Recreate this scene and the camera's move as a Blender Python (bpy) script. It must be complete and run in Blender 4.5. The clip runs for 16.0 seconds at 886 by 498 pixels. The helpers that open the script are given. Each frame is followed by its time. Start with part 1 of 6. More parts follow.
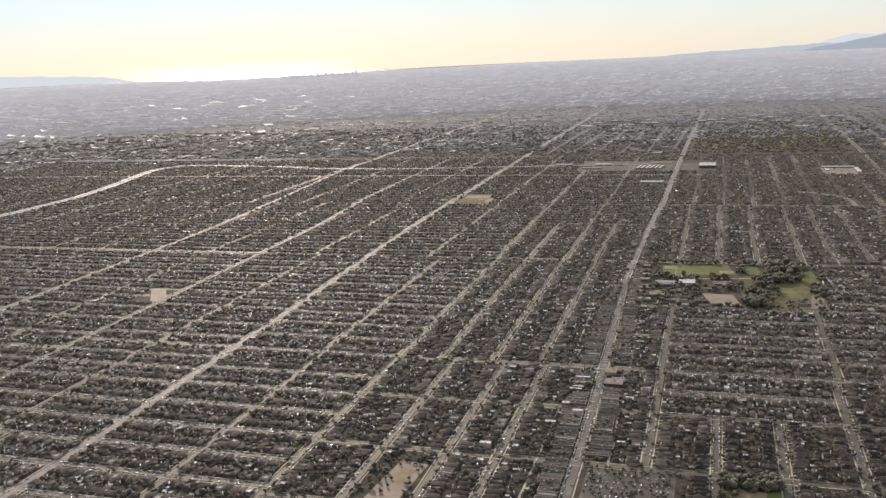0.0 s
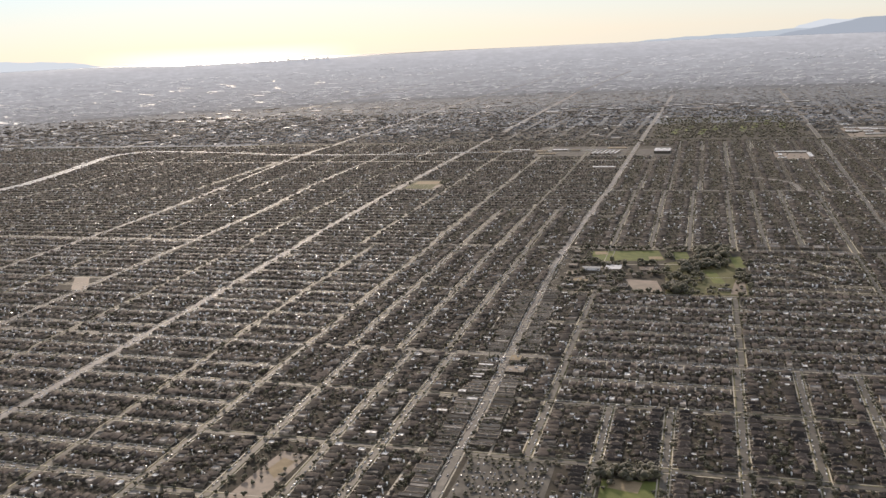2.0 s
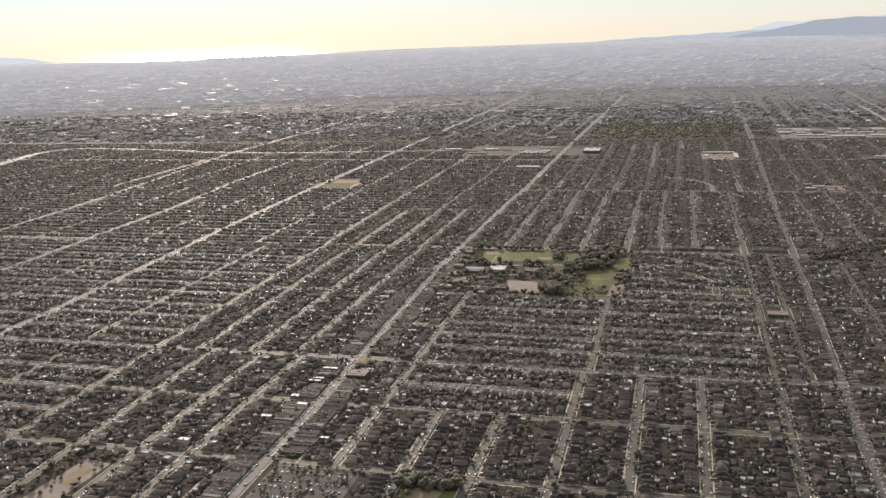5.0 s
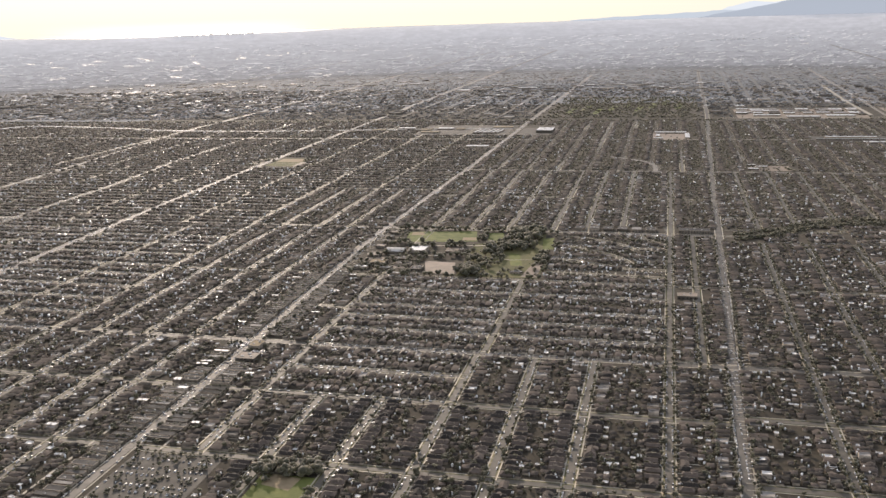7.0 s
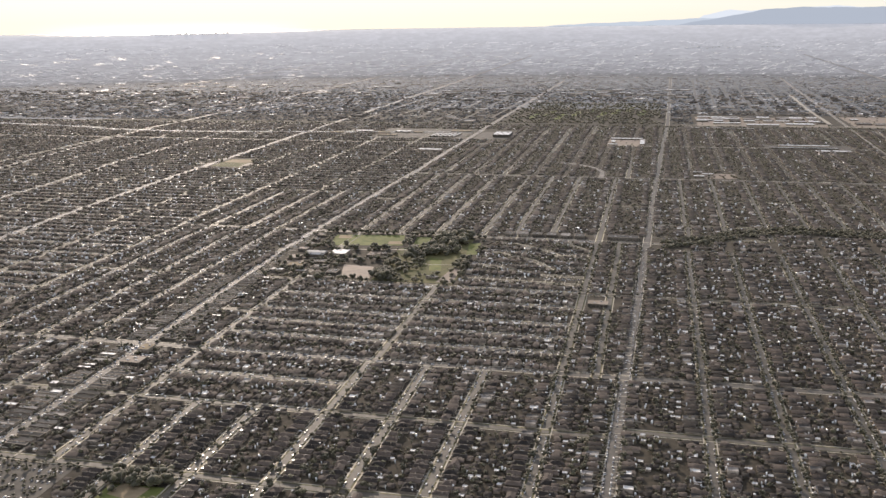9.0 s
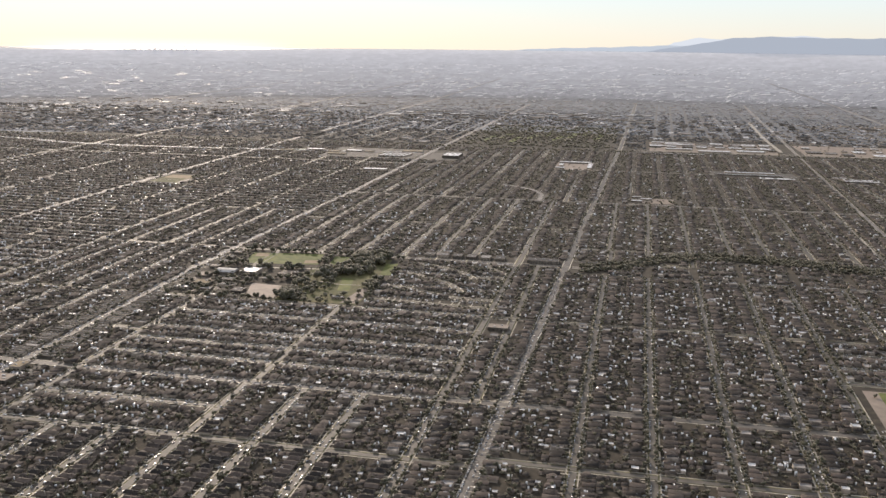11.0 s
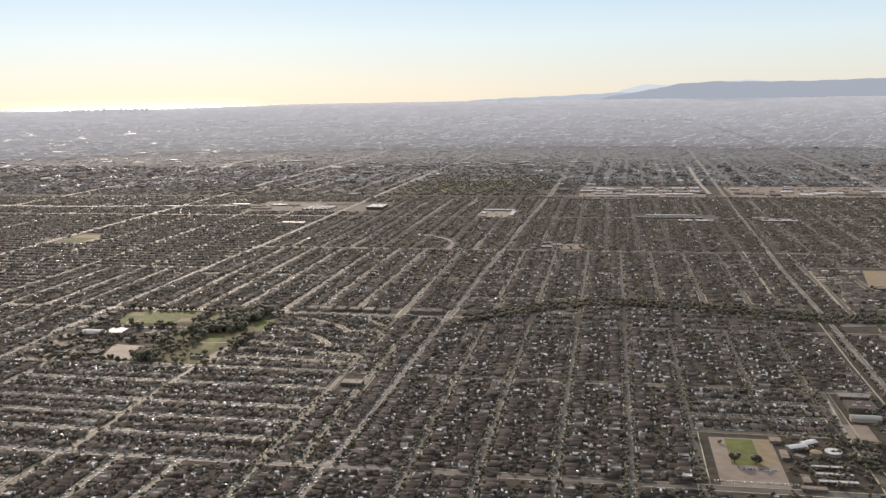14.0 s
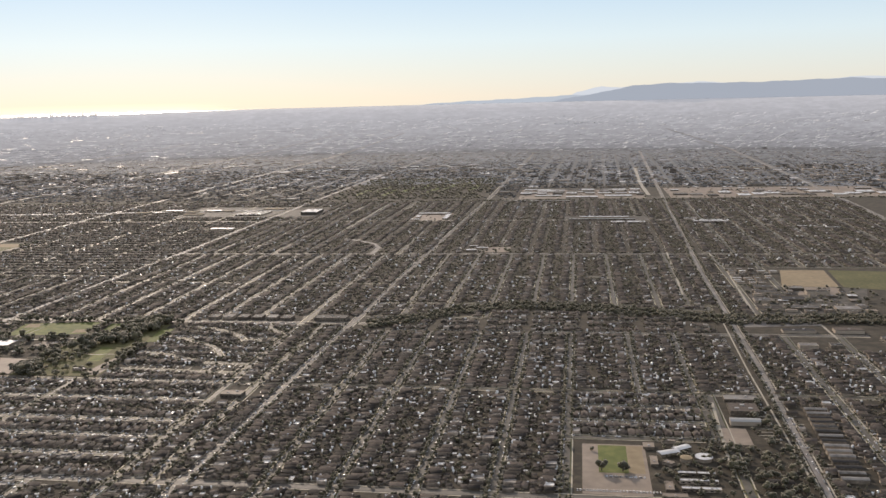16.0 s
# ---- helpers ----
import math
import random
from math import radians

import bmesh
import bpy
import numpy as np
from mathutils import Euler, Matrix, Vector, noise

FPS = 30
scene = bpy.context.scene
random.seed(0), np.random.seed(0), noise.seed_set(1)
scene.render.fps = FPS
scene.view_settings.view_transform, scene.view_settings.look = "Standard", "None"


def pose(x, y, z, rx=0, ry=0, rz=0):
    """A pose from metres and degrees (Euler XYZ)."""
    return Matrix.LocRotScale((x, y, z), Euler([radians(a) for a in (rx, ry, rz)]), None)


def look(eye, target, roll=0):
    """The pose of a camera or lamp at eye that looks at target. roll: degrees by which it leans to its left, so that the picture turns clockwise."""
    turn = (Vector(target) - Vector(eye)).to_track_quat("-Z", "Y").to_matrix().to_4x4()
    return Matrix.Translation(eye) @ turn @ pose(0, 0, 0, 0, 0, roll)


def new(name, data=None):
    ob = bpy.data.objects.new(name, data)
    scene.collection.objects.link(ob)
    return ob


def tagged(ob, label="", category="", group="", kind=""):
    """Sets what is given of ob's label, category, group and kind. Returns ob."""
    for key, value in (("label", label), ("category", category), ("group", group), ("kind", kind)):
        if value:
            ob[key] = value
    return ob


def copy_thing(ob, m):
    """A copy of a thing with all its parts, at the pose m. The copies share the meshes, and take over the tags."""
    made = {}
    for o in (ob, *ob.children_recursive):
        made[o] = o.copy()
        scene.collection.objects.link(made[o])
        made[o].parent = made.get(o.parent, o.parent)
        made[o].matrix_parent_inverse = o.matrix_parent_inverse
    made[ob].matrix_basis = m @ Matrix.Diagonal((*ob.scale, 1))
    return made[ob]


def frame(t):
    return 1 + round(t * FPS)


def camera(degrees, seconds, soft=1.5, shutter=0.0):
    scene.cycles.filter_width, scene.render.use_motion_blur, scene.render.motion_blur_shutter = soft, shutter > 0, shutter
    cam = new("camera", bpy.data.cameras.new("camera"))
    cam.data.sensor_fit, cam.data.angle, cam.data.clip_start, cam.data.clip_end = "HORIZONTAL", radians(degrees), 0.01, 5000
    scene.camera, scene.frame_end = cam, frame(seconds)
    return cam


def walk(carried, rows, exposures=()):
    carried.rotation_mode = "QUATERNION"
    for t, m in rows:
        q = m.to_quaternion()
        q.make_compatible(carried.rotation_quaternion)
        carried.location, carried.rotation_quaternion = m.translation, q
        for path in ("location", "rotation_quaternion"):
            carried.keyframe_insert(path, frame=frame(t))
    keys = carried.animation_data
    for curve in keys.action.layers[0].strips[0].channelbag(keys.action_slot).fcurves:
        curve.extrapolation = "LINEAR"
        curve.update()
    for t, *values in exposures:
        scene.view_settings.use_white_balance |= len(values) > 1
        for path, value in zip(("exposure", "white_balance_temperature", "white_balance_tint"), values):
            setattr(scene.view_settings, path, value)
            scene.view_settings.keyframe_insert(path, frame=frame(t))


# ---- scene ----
cam = camera(52.2, 16.0, 1.5)
# seconds, x, y, z in metres, and the turn in degrees
PATH = [
    (0.0, 0.00, 0.00, 270.00, 77.620, 2.565, 0.000),
    (0.5, 17.51, 3.23, 268.33, 77.466, 2.549, -0.137),
    (1.0, 35.03, 6.44, 266.68, 77.371, 2.620, -0.330),
    (1.5, 52.55, 9.62, 265.05, 77.026, 2.630, -0.579),
    (2.0, 70.09, 12.78, 263.44, 76.741, 2.558, -0.848),
    (2.5, 87.64, 15.91, 261.86, 76.796, 2.430, -1.087),
    (3.0, 105.20, 19.01, 260.29, 77.021, 2.296, -1.324),
    (3.5, 122.77, 22.09, 258.75, 77.223, 2.214, -1.526),
    (4.0, 140.35, 25.15, 257.23, 77.128, 2.215, -1.739),
    (6.5, 228.39, 40.06, 249.95, 75.693, 1.717, -2.901),
    (7.0, 246.03, 42.96, 248.56, 75.384, 1.699, -3.093),
    (7.5, 263.68, 45.84, 247.19, 75.264, 1.511, -3.202),
    (8.0, 281.34, 48.70, 245.84, 75.289, 1.393, -3.337),
    (8.5, 299.01, 51.53, 244.51, 75.450, 1.157, -3.498),
    (9.0, 316.70, 54.34, 243.21, 75.627, 0.739, -3.624),
    (9.5, 334.39, 57.12, 241.93, 75.988, 0.217, -3.778),
    (12.0, 422.99, 70.65, 235.84, 77.590, -0.546, -4.911),
    (12.5, 440.74, 73.28, 234.68, 77.946, 0.008, -5.131),
    (13.0, 458.50, 75.88, 233.55, 78.528, 0.424, -5.432),
    (13.5, 476.27, 78.46, 232.44, 79.339, 0.793, -5.823),
    (14.0, 494.06, 81.02, 231.35, 80.254, 0.933, -6.284),
    (14.5, 511.85, 83.55, 230.28, 80.583, 0.621, -7.058),
    (15.0, 529.65, 86.05, 229.24, 80.692, 0.647, -7.588),
    (15.5, 547.46, 88.53, 228.22, 80.707, 1.087, -7.911),
    (16.0, 565.28, 90.99, 227.21, 80.472, 1.382, -8.257),
]
walk(cam, [(t, pose(x, y, z, a, b, c)) for t, x, y, z, a, b, c in PATH], [(0.0, 0.35, 6080, 16), (4.0, 0.36, 6080, 16), (6.5, 0.42, 6080, 16), (7.0, 0.55, 6060, 16), (8.0, 0.54, 6000, 16), (9.5, 0.53, 5980, 16), (12.0, 0.37, 6060, 16), (16.0, 0.29, 6100, 16)])

# ---- world, sun, exposure ----
SUN_BEARING, SUN_HEIGHT = -12.0, 22.0
world = bpy.data.worlds.new("sky")
scene.world = world
world.use_nodes = True
wn = world.node_tree
wn.nodes.clear()
sky = wn.nodes.new("ShaderNodeTexSky")
sky.sky_type = "NISHITA"
sky.sun_disc = False
sky.sun_elevation = radians(SUN_HEIGHT)
sky.sun_rotation = radians(SUN_BEARING)
sky.altitude = 200.0
sky.air_density, sky.dust_density, sky.ozone_density = 1.0, 0.25, 1.0
bg = wn.nodes.new("ShaderNodeBackground")
bg.inputs["Strength"].default_value = 0.014
# pale haze over the whole sky, warm at the horizon
coord = wn.nodes.new("ShaderNodeTexCoord")
split = wn.nodes.new("ShaderNodeSeparateXYZ")
wn.links.new(coord.outputs["Generated"], split.inputs[0])
haze = wn.nodes.new("ShaderNodeValToRGB")
for k, (p, c) in enumerate(((0.0, (0.62, 0.59, 0.48)), (0.03, (0.6, 0.625, 0.555)), (0.06, (0.58, 0.66, 0.64)), (0.115, (0.45, 0.57, 0.63)), (0.22, (0.57, 0.6, 0.58)), (0.5, (0.56, 0.56, 0.55)), (1.0, (0.42, 0.45, 0.5)))):
    e = haze.color_ramp.elements[k] if k < 2 else haze.color_ramp.elements.new(p)
    e.position, e.color = p, (*c, 1)
wn.links.new(split.outputs["Z"], haze.inputs["Fac"])
# the sun's glow low over the sea
toward = wn.nodes.new("ShaderNodeVectorMath")
toward.operation = "DOT_PRODUCT"
toward.inputs[1].default_value = (math.sin(radians(-12.5)), math.cos(radians(-12.5)), 0.0)
wn.links.new(coord.outputs["Generated"], toward.inputs[0])
near_sun = wn.nodes.new("ShaderNodeMapRange")
near_sun.interpolation_type = "SMOOTHSTEP"
near_sun.inputs["From Min"].default_value, near_sun.inputs["From Max"].default_value = 0.989, 0.9997
wn.links.new(toward.outputs["Value"], near_sun.inputs["Value"])
low = wn.nodes.new("ShaderNodeMapRange")
low.interpolation_type = "SMOOTHSTEP"
low.inputs["From Min"].default_value, low.inputs["From Max"].default_value = 0.002, -0.014
wn.links.new(split.outputs["Z"], low.inputs["Value"])
amount = wn.nodes.new("ShaderNodeMath")
amount.operation = "MULTIPLY"
wn.links.new(near_sun.outputs["Result"], amount.inputs[0])
wn.links.new(low.outputs["Result"], amount.inputs[1])
glowing = wn.nodes.new("ShaderNodeMix")
glowing.data_type, glowing.blend_type = "RGBA", "ADD"
glowing.inputs["B"].default_value = (0.7, 0.55, 0.24, 1)
wn.links.new(amount.outputs[0], glowing.inputs["Factor"])
wn.links.new(haze.outputs["Color"], glowing.inputs["A"])
veil = wn.nodes.new("ShaderNodeBackground")
veil.inputs["Strength"].default_value = 0.88
both = wn.nodes.new("ShaderNodeAddShader")
wout = wn.nodes.new("ShaderNodeOutputWorld")
wn.links.new(sky.outputs[0], bg.inputs["Color"])
wn.links.new(glowing.outputs["Result"], veil.inputs["Color"])
wn.links.new(bg.outputs[0], both.inputs[0])
wn.links.new(veil.outputs[0], both.inputs[1])
wn.links.new(both.outputs[0], wout.inputs["Surface"])

sun_data = bpy.data.lights.new("sun", "SUN")
sun_data.energy, sun_data.angle, sun_data.color = 2.75, radians(0.6), (1.0, 0.82, 0.6)
sun = new("sun", sun_data)
sb, sh = radians(SUN_BEARING), radians(SUN_HEIGHT)
SUN_WAY = Vector((math.sin(sb) * math.cos(sh), math.cos(sb) * math.cos(sh), math.sin(sh)))
sun.matrix_world = look(SUN_WAY * 900, (0, 0, 0))

# ---- the plan: u runs along the cross streets, v along the avenues ----
TH = radians(16.73)
CT, ST = math.cos(TH), math.sin(TH)
MID = (263.0, 46.0, 247.0)      # middle of the flight, from which the far basin is laid out
NEAR, RIM = 3900.0, 4740.0      # past NEAR the plain is drawn together towards the horizon at RIM


def xy(u, v):
    return u * CT + v * ST, -u * ST + v * CT


def squeeze(far):
    """Distance at which ground that truly lies far metres away is laid."""
    far = np.asarray(far, float)
    return np.where(far > NEAR, RIM - (RIM - NEAR) * NEAR / np.maximum(far, NEAR), far)


def ground_z(x, y):
    r = np.hypot(np.asarray(x, float) - MID[0], np.asarray(y, float) - MID[1])
    far = (RIM - NEAR) * NEAR / np.maximum(RIM - r, 82.0)
    z = MID[2] - r * (MID[2] / np.maximum(far, 1.0) + far / 6.37e6) + NEAR * NEAR / 6.37e6 * 1.0
    return np.where(r > NEAR, np.maximum(z, 0.0), 0.0)


def far_xy(u, v):
    """Place on the drawn-together ground of a point that truly lies at u, v."""
    x, y = xy(np.asarray(u, float), np.asarray(v, float))
    dx, dy = x - MID[0], y - MID[1]
    d = np.hypot(dx, dy)
    k = squeeze(d) / d
    return MID[0] + dx * k, MID[1] + dy * k


def lay(P):
    """Plan points (n, 3) in u, v and height to the world, on the ground."""
    P = np.asarray(P, float)
    x, y = far_xy(P[:, 0], P[:, 1])
    r = np.hypot(x - MID[0], y - MID[1])
    return np.stack([x, y, P[:, 2] + ground_z(x, y) + np.clip((r - NEAR + 300) / 300, 0, 1.5)], 1)


def at(u, v, z=0.0, turn=0.0):
    x, y = xy(u, v)
    return Matrix.Translation((x, y, z)) @ Matrix.Rotation(-TH + radians(turn), 4, "Z")


def in_view(u, v, margin=0.0):
    """Whether a place lies in the wedge of ground that the flight looks over."""
    return (v > 395 - margin) & (u > -0.93 * v - 40 - margin) & (u < 540 + (v - 250) * 0.335 + margin)


# ---- materials ----
def surface(name, dark, light, rough=0.8, spec=0.5, metal=0.0, grain=1.0, vary="", spread=0.0, bump=0.0, stain=0.0, tint=None, sheen=0.0, tight=0.25, dust=(1.0, 0.9, 0.76)):
    """A node material: two colours mixed by grain at two scales; vary: '' | 'island' | 'object' picks a tone for each piece."""
    m = bpy.data.materials.new(name)
    m.use_nodes = True
    nt = m.node_tree
    N, L = nt.nodes, nt.links
    b = N["Principled BSDF"]
    b.inputs["Roughness"].default_value = rough
    b.inputs["Metallic"].default_value = metal
    b.inputs["Specular IOR Level"].default_value = spec
    # the tinted sheen layer stands in for air haze at grazing angles
    if sheen:
        b.inputs["Sheen Weight"].default_value = sheen
        b.inputs["Sheen Roughness"].default_value = 0.5
        b.inputs["Sheen Tint"].default_value = (*dust, 1)
    geo = N.new("ShaderNodeNewGeometry")
    fine = N.new("ShaderNodeTexNoise")
    fine.inputs["Scale"].default_value = grain
    fine.inputs["Detail"].default_value = 4
    L.new(geo.outputs["Position"], fine.inputs["Vector"])
    wide = N.new("ShaderNodeTexNoise")
    wide.inputs["Scale"].default_value = grain * 0.13
    wide.inputs["Detail"].default_value = 2
    L.new(geo.outputs["Position"], wide.inputs["Vector"])
    mixf = N.new("ShaderNodeMath")
    mixf.operation = "MULTIPLY_ADD"
    L.new(fine.outputs["Fac"], mixf.inputs[0])
    mixf.inputs[1].default_value = 0.6
    wm = N.new("ShaderNodeMath")
    wm.operation = "MULTIPLY"
    L.new(wide.outputs["Fac"], wm.inputs[0])
    wm.inputs[1].default_value = 0.4
    L.new(wm.outputs[0], mixf.inputs[2])
    fac = mixf.outputs[0]
    if vary:
        if vary == "island":
            rnd = geo.outputs["Random Per Island"]
        else:
            rnd = N.new("ShaderNodeObjectInfo").outputs["Random"]
        add = N.new("ShaderNodeMath")
        add.operation = "MULTIPLY_ADD"
        L.new(rnd, add.inputs[0])
        add.inputs[1].default_value = spread
        half = N.new("ShaderNodeMath")
        half.operation = "SUBTRACT"
        L.new(fac, half.inputs[0])
        half.inputs[1].default_value = spread / 2
        L.new(half.outputs[0], add.inputs[2])
        fac = add.outputs[0]
    ramp = N.new("ShaderNodeValToRGB")
    ramp.color_ramp.elements[0].position = tight
    ramp.color_ramp.elements[1].position = 1 - tight
    ramp.color_ramp.elements[0].color = (*dark, 1)
    ramp.color_ramp.elements[1].color = (*light, 1)
    if tint:
        mid = ramp.color_ramp.elements.new(0.5)
        mid.color = (*tint, 1)
    L.new(fac, ramp.inputs["Fac"])
    col = ramp.outputs["Color"]
    if stain:
        sp = N.new("ShaderNodeTexNoise")
        sp.inputs["Scale"].default_value = grain * 0.4
        sp.inputs["Detail"].default_value = 5
        L.new(geo.outputs["Position"], sp.inputs["Vector"])
        sr = N.new("ShaderNodeValToRGB")
        sr.color_ramp.elements[0].position, sr.color_ramp.elements[1].position = 0.42, 0.62
        sr.color_ramp.elements[0].color = (1 - stain, 1 - stain, 1 - stain, 1)
        sr.color_ramp.elements[1].color = (1, 1, 1, 1)
        L.new(sp.outputs["Fac"], sr.inputs["Fac"])
        mul = N.new("ShaderNodeMix")
        mul.data_type, mul.blend_type = "RGBA", "MULTIPLY"
        mul.inputs["Factor"].default_value = 1.0
        L.new(col, mul.inputs["A"])
        L.new(sr.outputs["Color"], mul.inputs["B"])
        col = mul.outputs["Result"]
    L.new(col, b.inputs["Base Color"])
    if bump:
        bp = N.new("ShaderNodeBump")
        bp.inputs["Strength"].default_value = bump
        bp.inputs["Distance"].default_value = 0.3
        L.new(fine.outputs["Fac"], bp.inputs["Height"])
        L.new(bp.outputs["Normal"], b.inputs["Normal"])
    return m


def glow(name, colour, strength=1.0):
    """Far backdrop behind the plain: its haze is put into one flat glowing colour."""
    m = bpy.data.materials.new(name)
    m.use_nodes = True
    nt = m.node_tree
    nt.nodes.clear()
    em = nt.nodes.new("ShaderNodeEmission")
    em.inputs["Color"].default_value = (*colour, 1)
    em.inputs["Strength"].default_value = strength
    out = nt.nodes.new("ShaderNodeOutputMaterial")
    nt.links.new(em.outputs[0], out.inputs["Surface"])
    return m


M_GROUND = surface("yards", (0.03, 0.026, 0.017), (0.095, 0.076, 0.052), 0.9, 0.2, sheen=0.06, grain=0.22, stain=0.5, tint=(0.056, 0.046, 0.03), bump=0.3)
# the far haze is put into this blue-grey base colour
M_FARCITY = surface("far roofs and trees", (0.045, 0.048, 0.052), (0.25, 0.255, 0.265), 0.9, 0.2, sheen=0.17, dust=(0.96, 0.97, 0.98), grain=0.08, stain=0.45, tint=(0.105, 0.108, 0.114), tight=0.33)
RIM_BANDS = [float(squeeze(f)) for f in (3906, 4000, 4150, 4400, 4800, 5300, 5900, 6600, 7500, 8600, 10000, 12000, 15000)]      # rings of the far backdrop, haze painted into each as emission
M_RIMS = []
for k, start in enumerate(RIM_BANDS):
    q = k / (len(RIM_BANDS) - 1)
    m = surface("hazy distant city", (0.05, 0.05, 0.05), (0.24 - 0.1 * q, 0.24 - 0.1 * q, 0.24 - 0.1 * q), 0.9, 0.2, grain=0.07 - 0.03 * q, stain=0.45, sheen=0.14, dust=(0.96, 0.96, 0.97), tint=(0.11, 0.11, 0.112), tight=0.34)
    # painted haze: the emission grows from ring to ring with distance
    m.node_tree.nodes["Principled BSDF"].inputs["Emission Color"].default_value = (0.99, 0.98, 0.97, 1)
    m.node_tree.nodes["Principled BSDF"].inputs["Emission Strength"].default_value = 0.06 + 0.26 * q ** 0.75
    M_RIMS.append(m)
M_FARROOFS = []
# haze painted into the far roofs as emission, nearer and farther strength
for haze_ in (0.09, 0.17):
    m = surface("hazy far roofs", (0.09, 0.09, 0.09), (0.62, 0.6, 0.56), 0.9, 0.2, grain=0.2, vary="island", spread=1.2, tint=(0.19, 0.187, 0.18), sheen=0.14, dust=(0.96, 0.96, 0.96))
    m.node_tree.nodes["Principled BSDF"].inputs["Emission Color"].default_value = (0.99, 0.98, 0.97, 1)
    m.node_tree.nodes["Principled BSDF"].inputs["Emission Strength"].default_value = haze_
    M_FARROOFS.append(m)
M_GLINT = surface("bright sheet metal", (0.6, 0.59, 0.57), (0.75, 0.74, 0.72), 0.3, 0.6, metal=0.8, grain=1.0, bump=0.3)
M_ROAD = surface("worn asphalt", (0.085, 0.073, 0.055), (0.155, 0.135, 0.103), 0.68, 0.35, grain=0.3, stain=0.25)
M_AVENUE = surface("avenue asphalt", (0.095, 0.084, 0.067), (0.18, 0.158, 0.127), 0.68, 0.35, grain=0.2, stain=0.35)
M_PALE = surface("pale avenue concrete", (0.19, 0.168, 0.145), (0.35, 0.315, 0.275), 0.7, 0.35, grain=0.12, stain=0.4)
M_WALK = surface("concrete", (0.28, 0.245, 0.185), (0.45, 0.4, 0.31), 0.7, 0.4, grain=0.8)
M_LAWN = surface("street lawn", (0.075, 0.078, 0.028), (0.2, 0.17, 0.075), 0.9, 0.3, grain=0.25, tint=(0.115, 0.108, 0.043))
M_GRASS = surface("park grass", (0.07, 0.085, 0.02), (0.22, 0.21, 0.06), 0.85, 0.3, grain=0.12, tint=(0.12, 0.135, 0.034))
M_DIRT = surface("bare earth", (0.2, 0.152, 0.09), (0.36, 0.28, 0.17), 0.9, 0.3, grain=0.15)
M_LOT = surface("parking asphalt", (0.085, 0.075, 0.06), (0.17, 0.15, 0.12), 0.8, 0.25, grain=0.2, stain=0.35)
M_FREEWAY = surface("freeway concrete", (0.4, 0.385, 0.36), (0.6, 0.575, 0.54), 0.6, 0.4, grain=0.1, stain=0.2)
M_YARD = surface("pale yard paving", (0.22, 0.175, 0.13), (0.35, 0.28, 0.215), 0.75, 0.3, grain=0.15, stain=0.15)
M_WALL = surface("stucco", (0.1, 0.083, 0.064), (0.4, 0.335, 0.26), 0.85, 0.3, grain=0.6, vary="island", spread=0.8)
M_ROOF = surface("shingle roof", (0.03, 0.025, 0.021), (0.115, 0.09, 0.072), 0.85, 0.22, grain=0.9, vary="island", spread=1.4, tint=(0.036, 0.029, 0.025), stain=0.3, sheen=0.05)
M_WALL1 = surface("house stucco", (0.1, 0.083, 0.064), (0.4, 0.335, 0.26), 0.85, 0.3, grain=0.6, vary="object", spread=0.8)
M_ROOF1 = surface("house shingles", (0.03, 0.025, 0.021), (0.115, 0.09, 0.072), 0.85, 0.22, grain=0.9, vary="object", spread=1.4, tint=(0.036, 0.029, 0.025), stain=0.3, sheen=0.05)
M_FLAT = surface("flat roof coating", (0.045, 0.04, 0.036), (0.3, 0.275, 0.25), 0.75, 0.3, grain=0.3, vary="island", spread=1.3, tint=(0.11, 0.1, 0.09), stain=0.3)
M_FLAT1 = surface("roof membrane", (0.04, 0.035, 0.031), (0.27, 0.245, 0.215), 0.75, 0.3, grain=0.3, vary="object", spread=1.3, tint=(0.085, 0.075, 0.065), stain=0.3)
M_TAR = surface("tarred roof", (0.022, 0.021, 0.02), (0.1, 0.092, 0.082), 0.85, 0.2, grain=0.3, vary="object", spread=1.2, tint=(0.045, 0.042, 0.038), stain=0.35)
M_WHITE = surface("white roof", (0.5, 0.485, 0.46), (0.74, 0.72, 0.69), 0.55, 0.5, grain=0.3, stain=0.15)
M_LEAF = surface("foliage", (0.042, 0.04, 0.021), (0.102, 0.091, 0.047), 0.75, 0.35, grain=1.5, vary="island", spread=0.8, tint=(0.061, 0.056, 0.03), sheen=0.28)
M_LEAF1 = surface("leaves", (0.042, 0.04, 0.021), (0.102, 0.091, 0.047), 0.75, 0.35, grain=1.5, vary="object", spread=0.8, tint=(0.061, 0.056, 0.03), sheen=0.28)
M_BARK = surface("bark", (0.07, 0.05, 0.035), (0.16, 0.12, 0.09), 0.9, 0.2, grain=3.0)
M_PAINT = surface("car paint", (0.12, 0.12, 0.125), (0.92, 0.91, 0.89), 0.42, 0.6, metal=0.55, grain=0.8, vary="island", spread=0.9, tint=(0.7, 0.69, 0.67), bump=0.25)
M_PAINT1 = surface("car body paint", (0.12, 0.12, 0.125), (0.92, 0.91, 0.89), 0.42, 0.6, metal=0.55, grain=0.8, vary="object", spread=0.9, tint=(0.7, 0.69, 0.67), bump=0.25)
M_GLASS = surface("dark window glass", (0.01, 0.011, 0.013), (0.02, 0.022, 0.025), 0.06, 1.0, grain=0.5)
M_TYRE = surface("tyre rubber", (0.012, 0.012, 0.012), (0.03, 0.03, 0.03), 0.8, 0.3, grain=3.0)
M_METAL = surface("painted sheet metal", (0.3, 0.29, 0.27), (0.46, 0.44, 0.41), 0.7, 0.3, metal=0.1, grain=2.0)
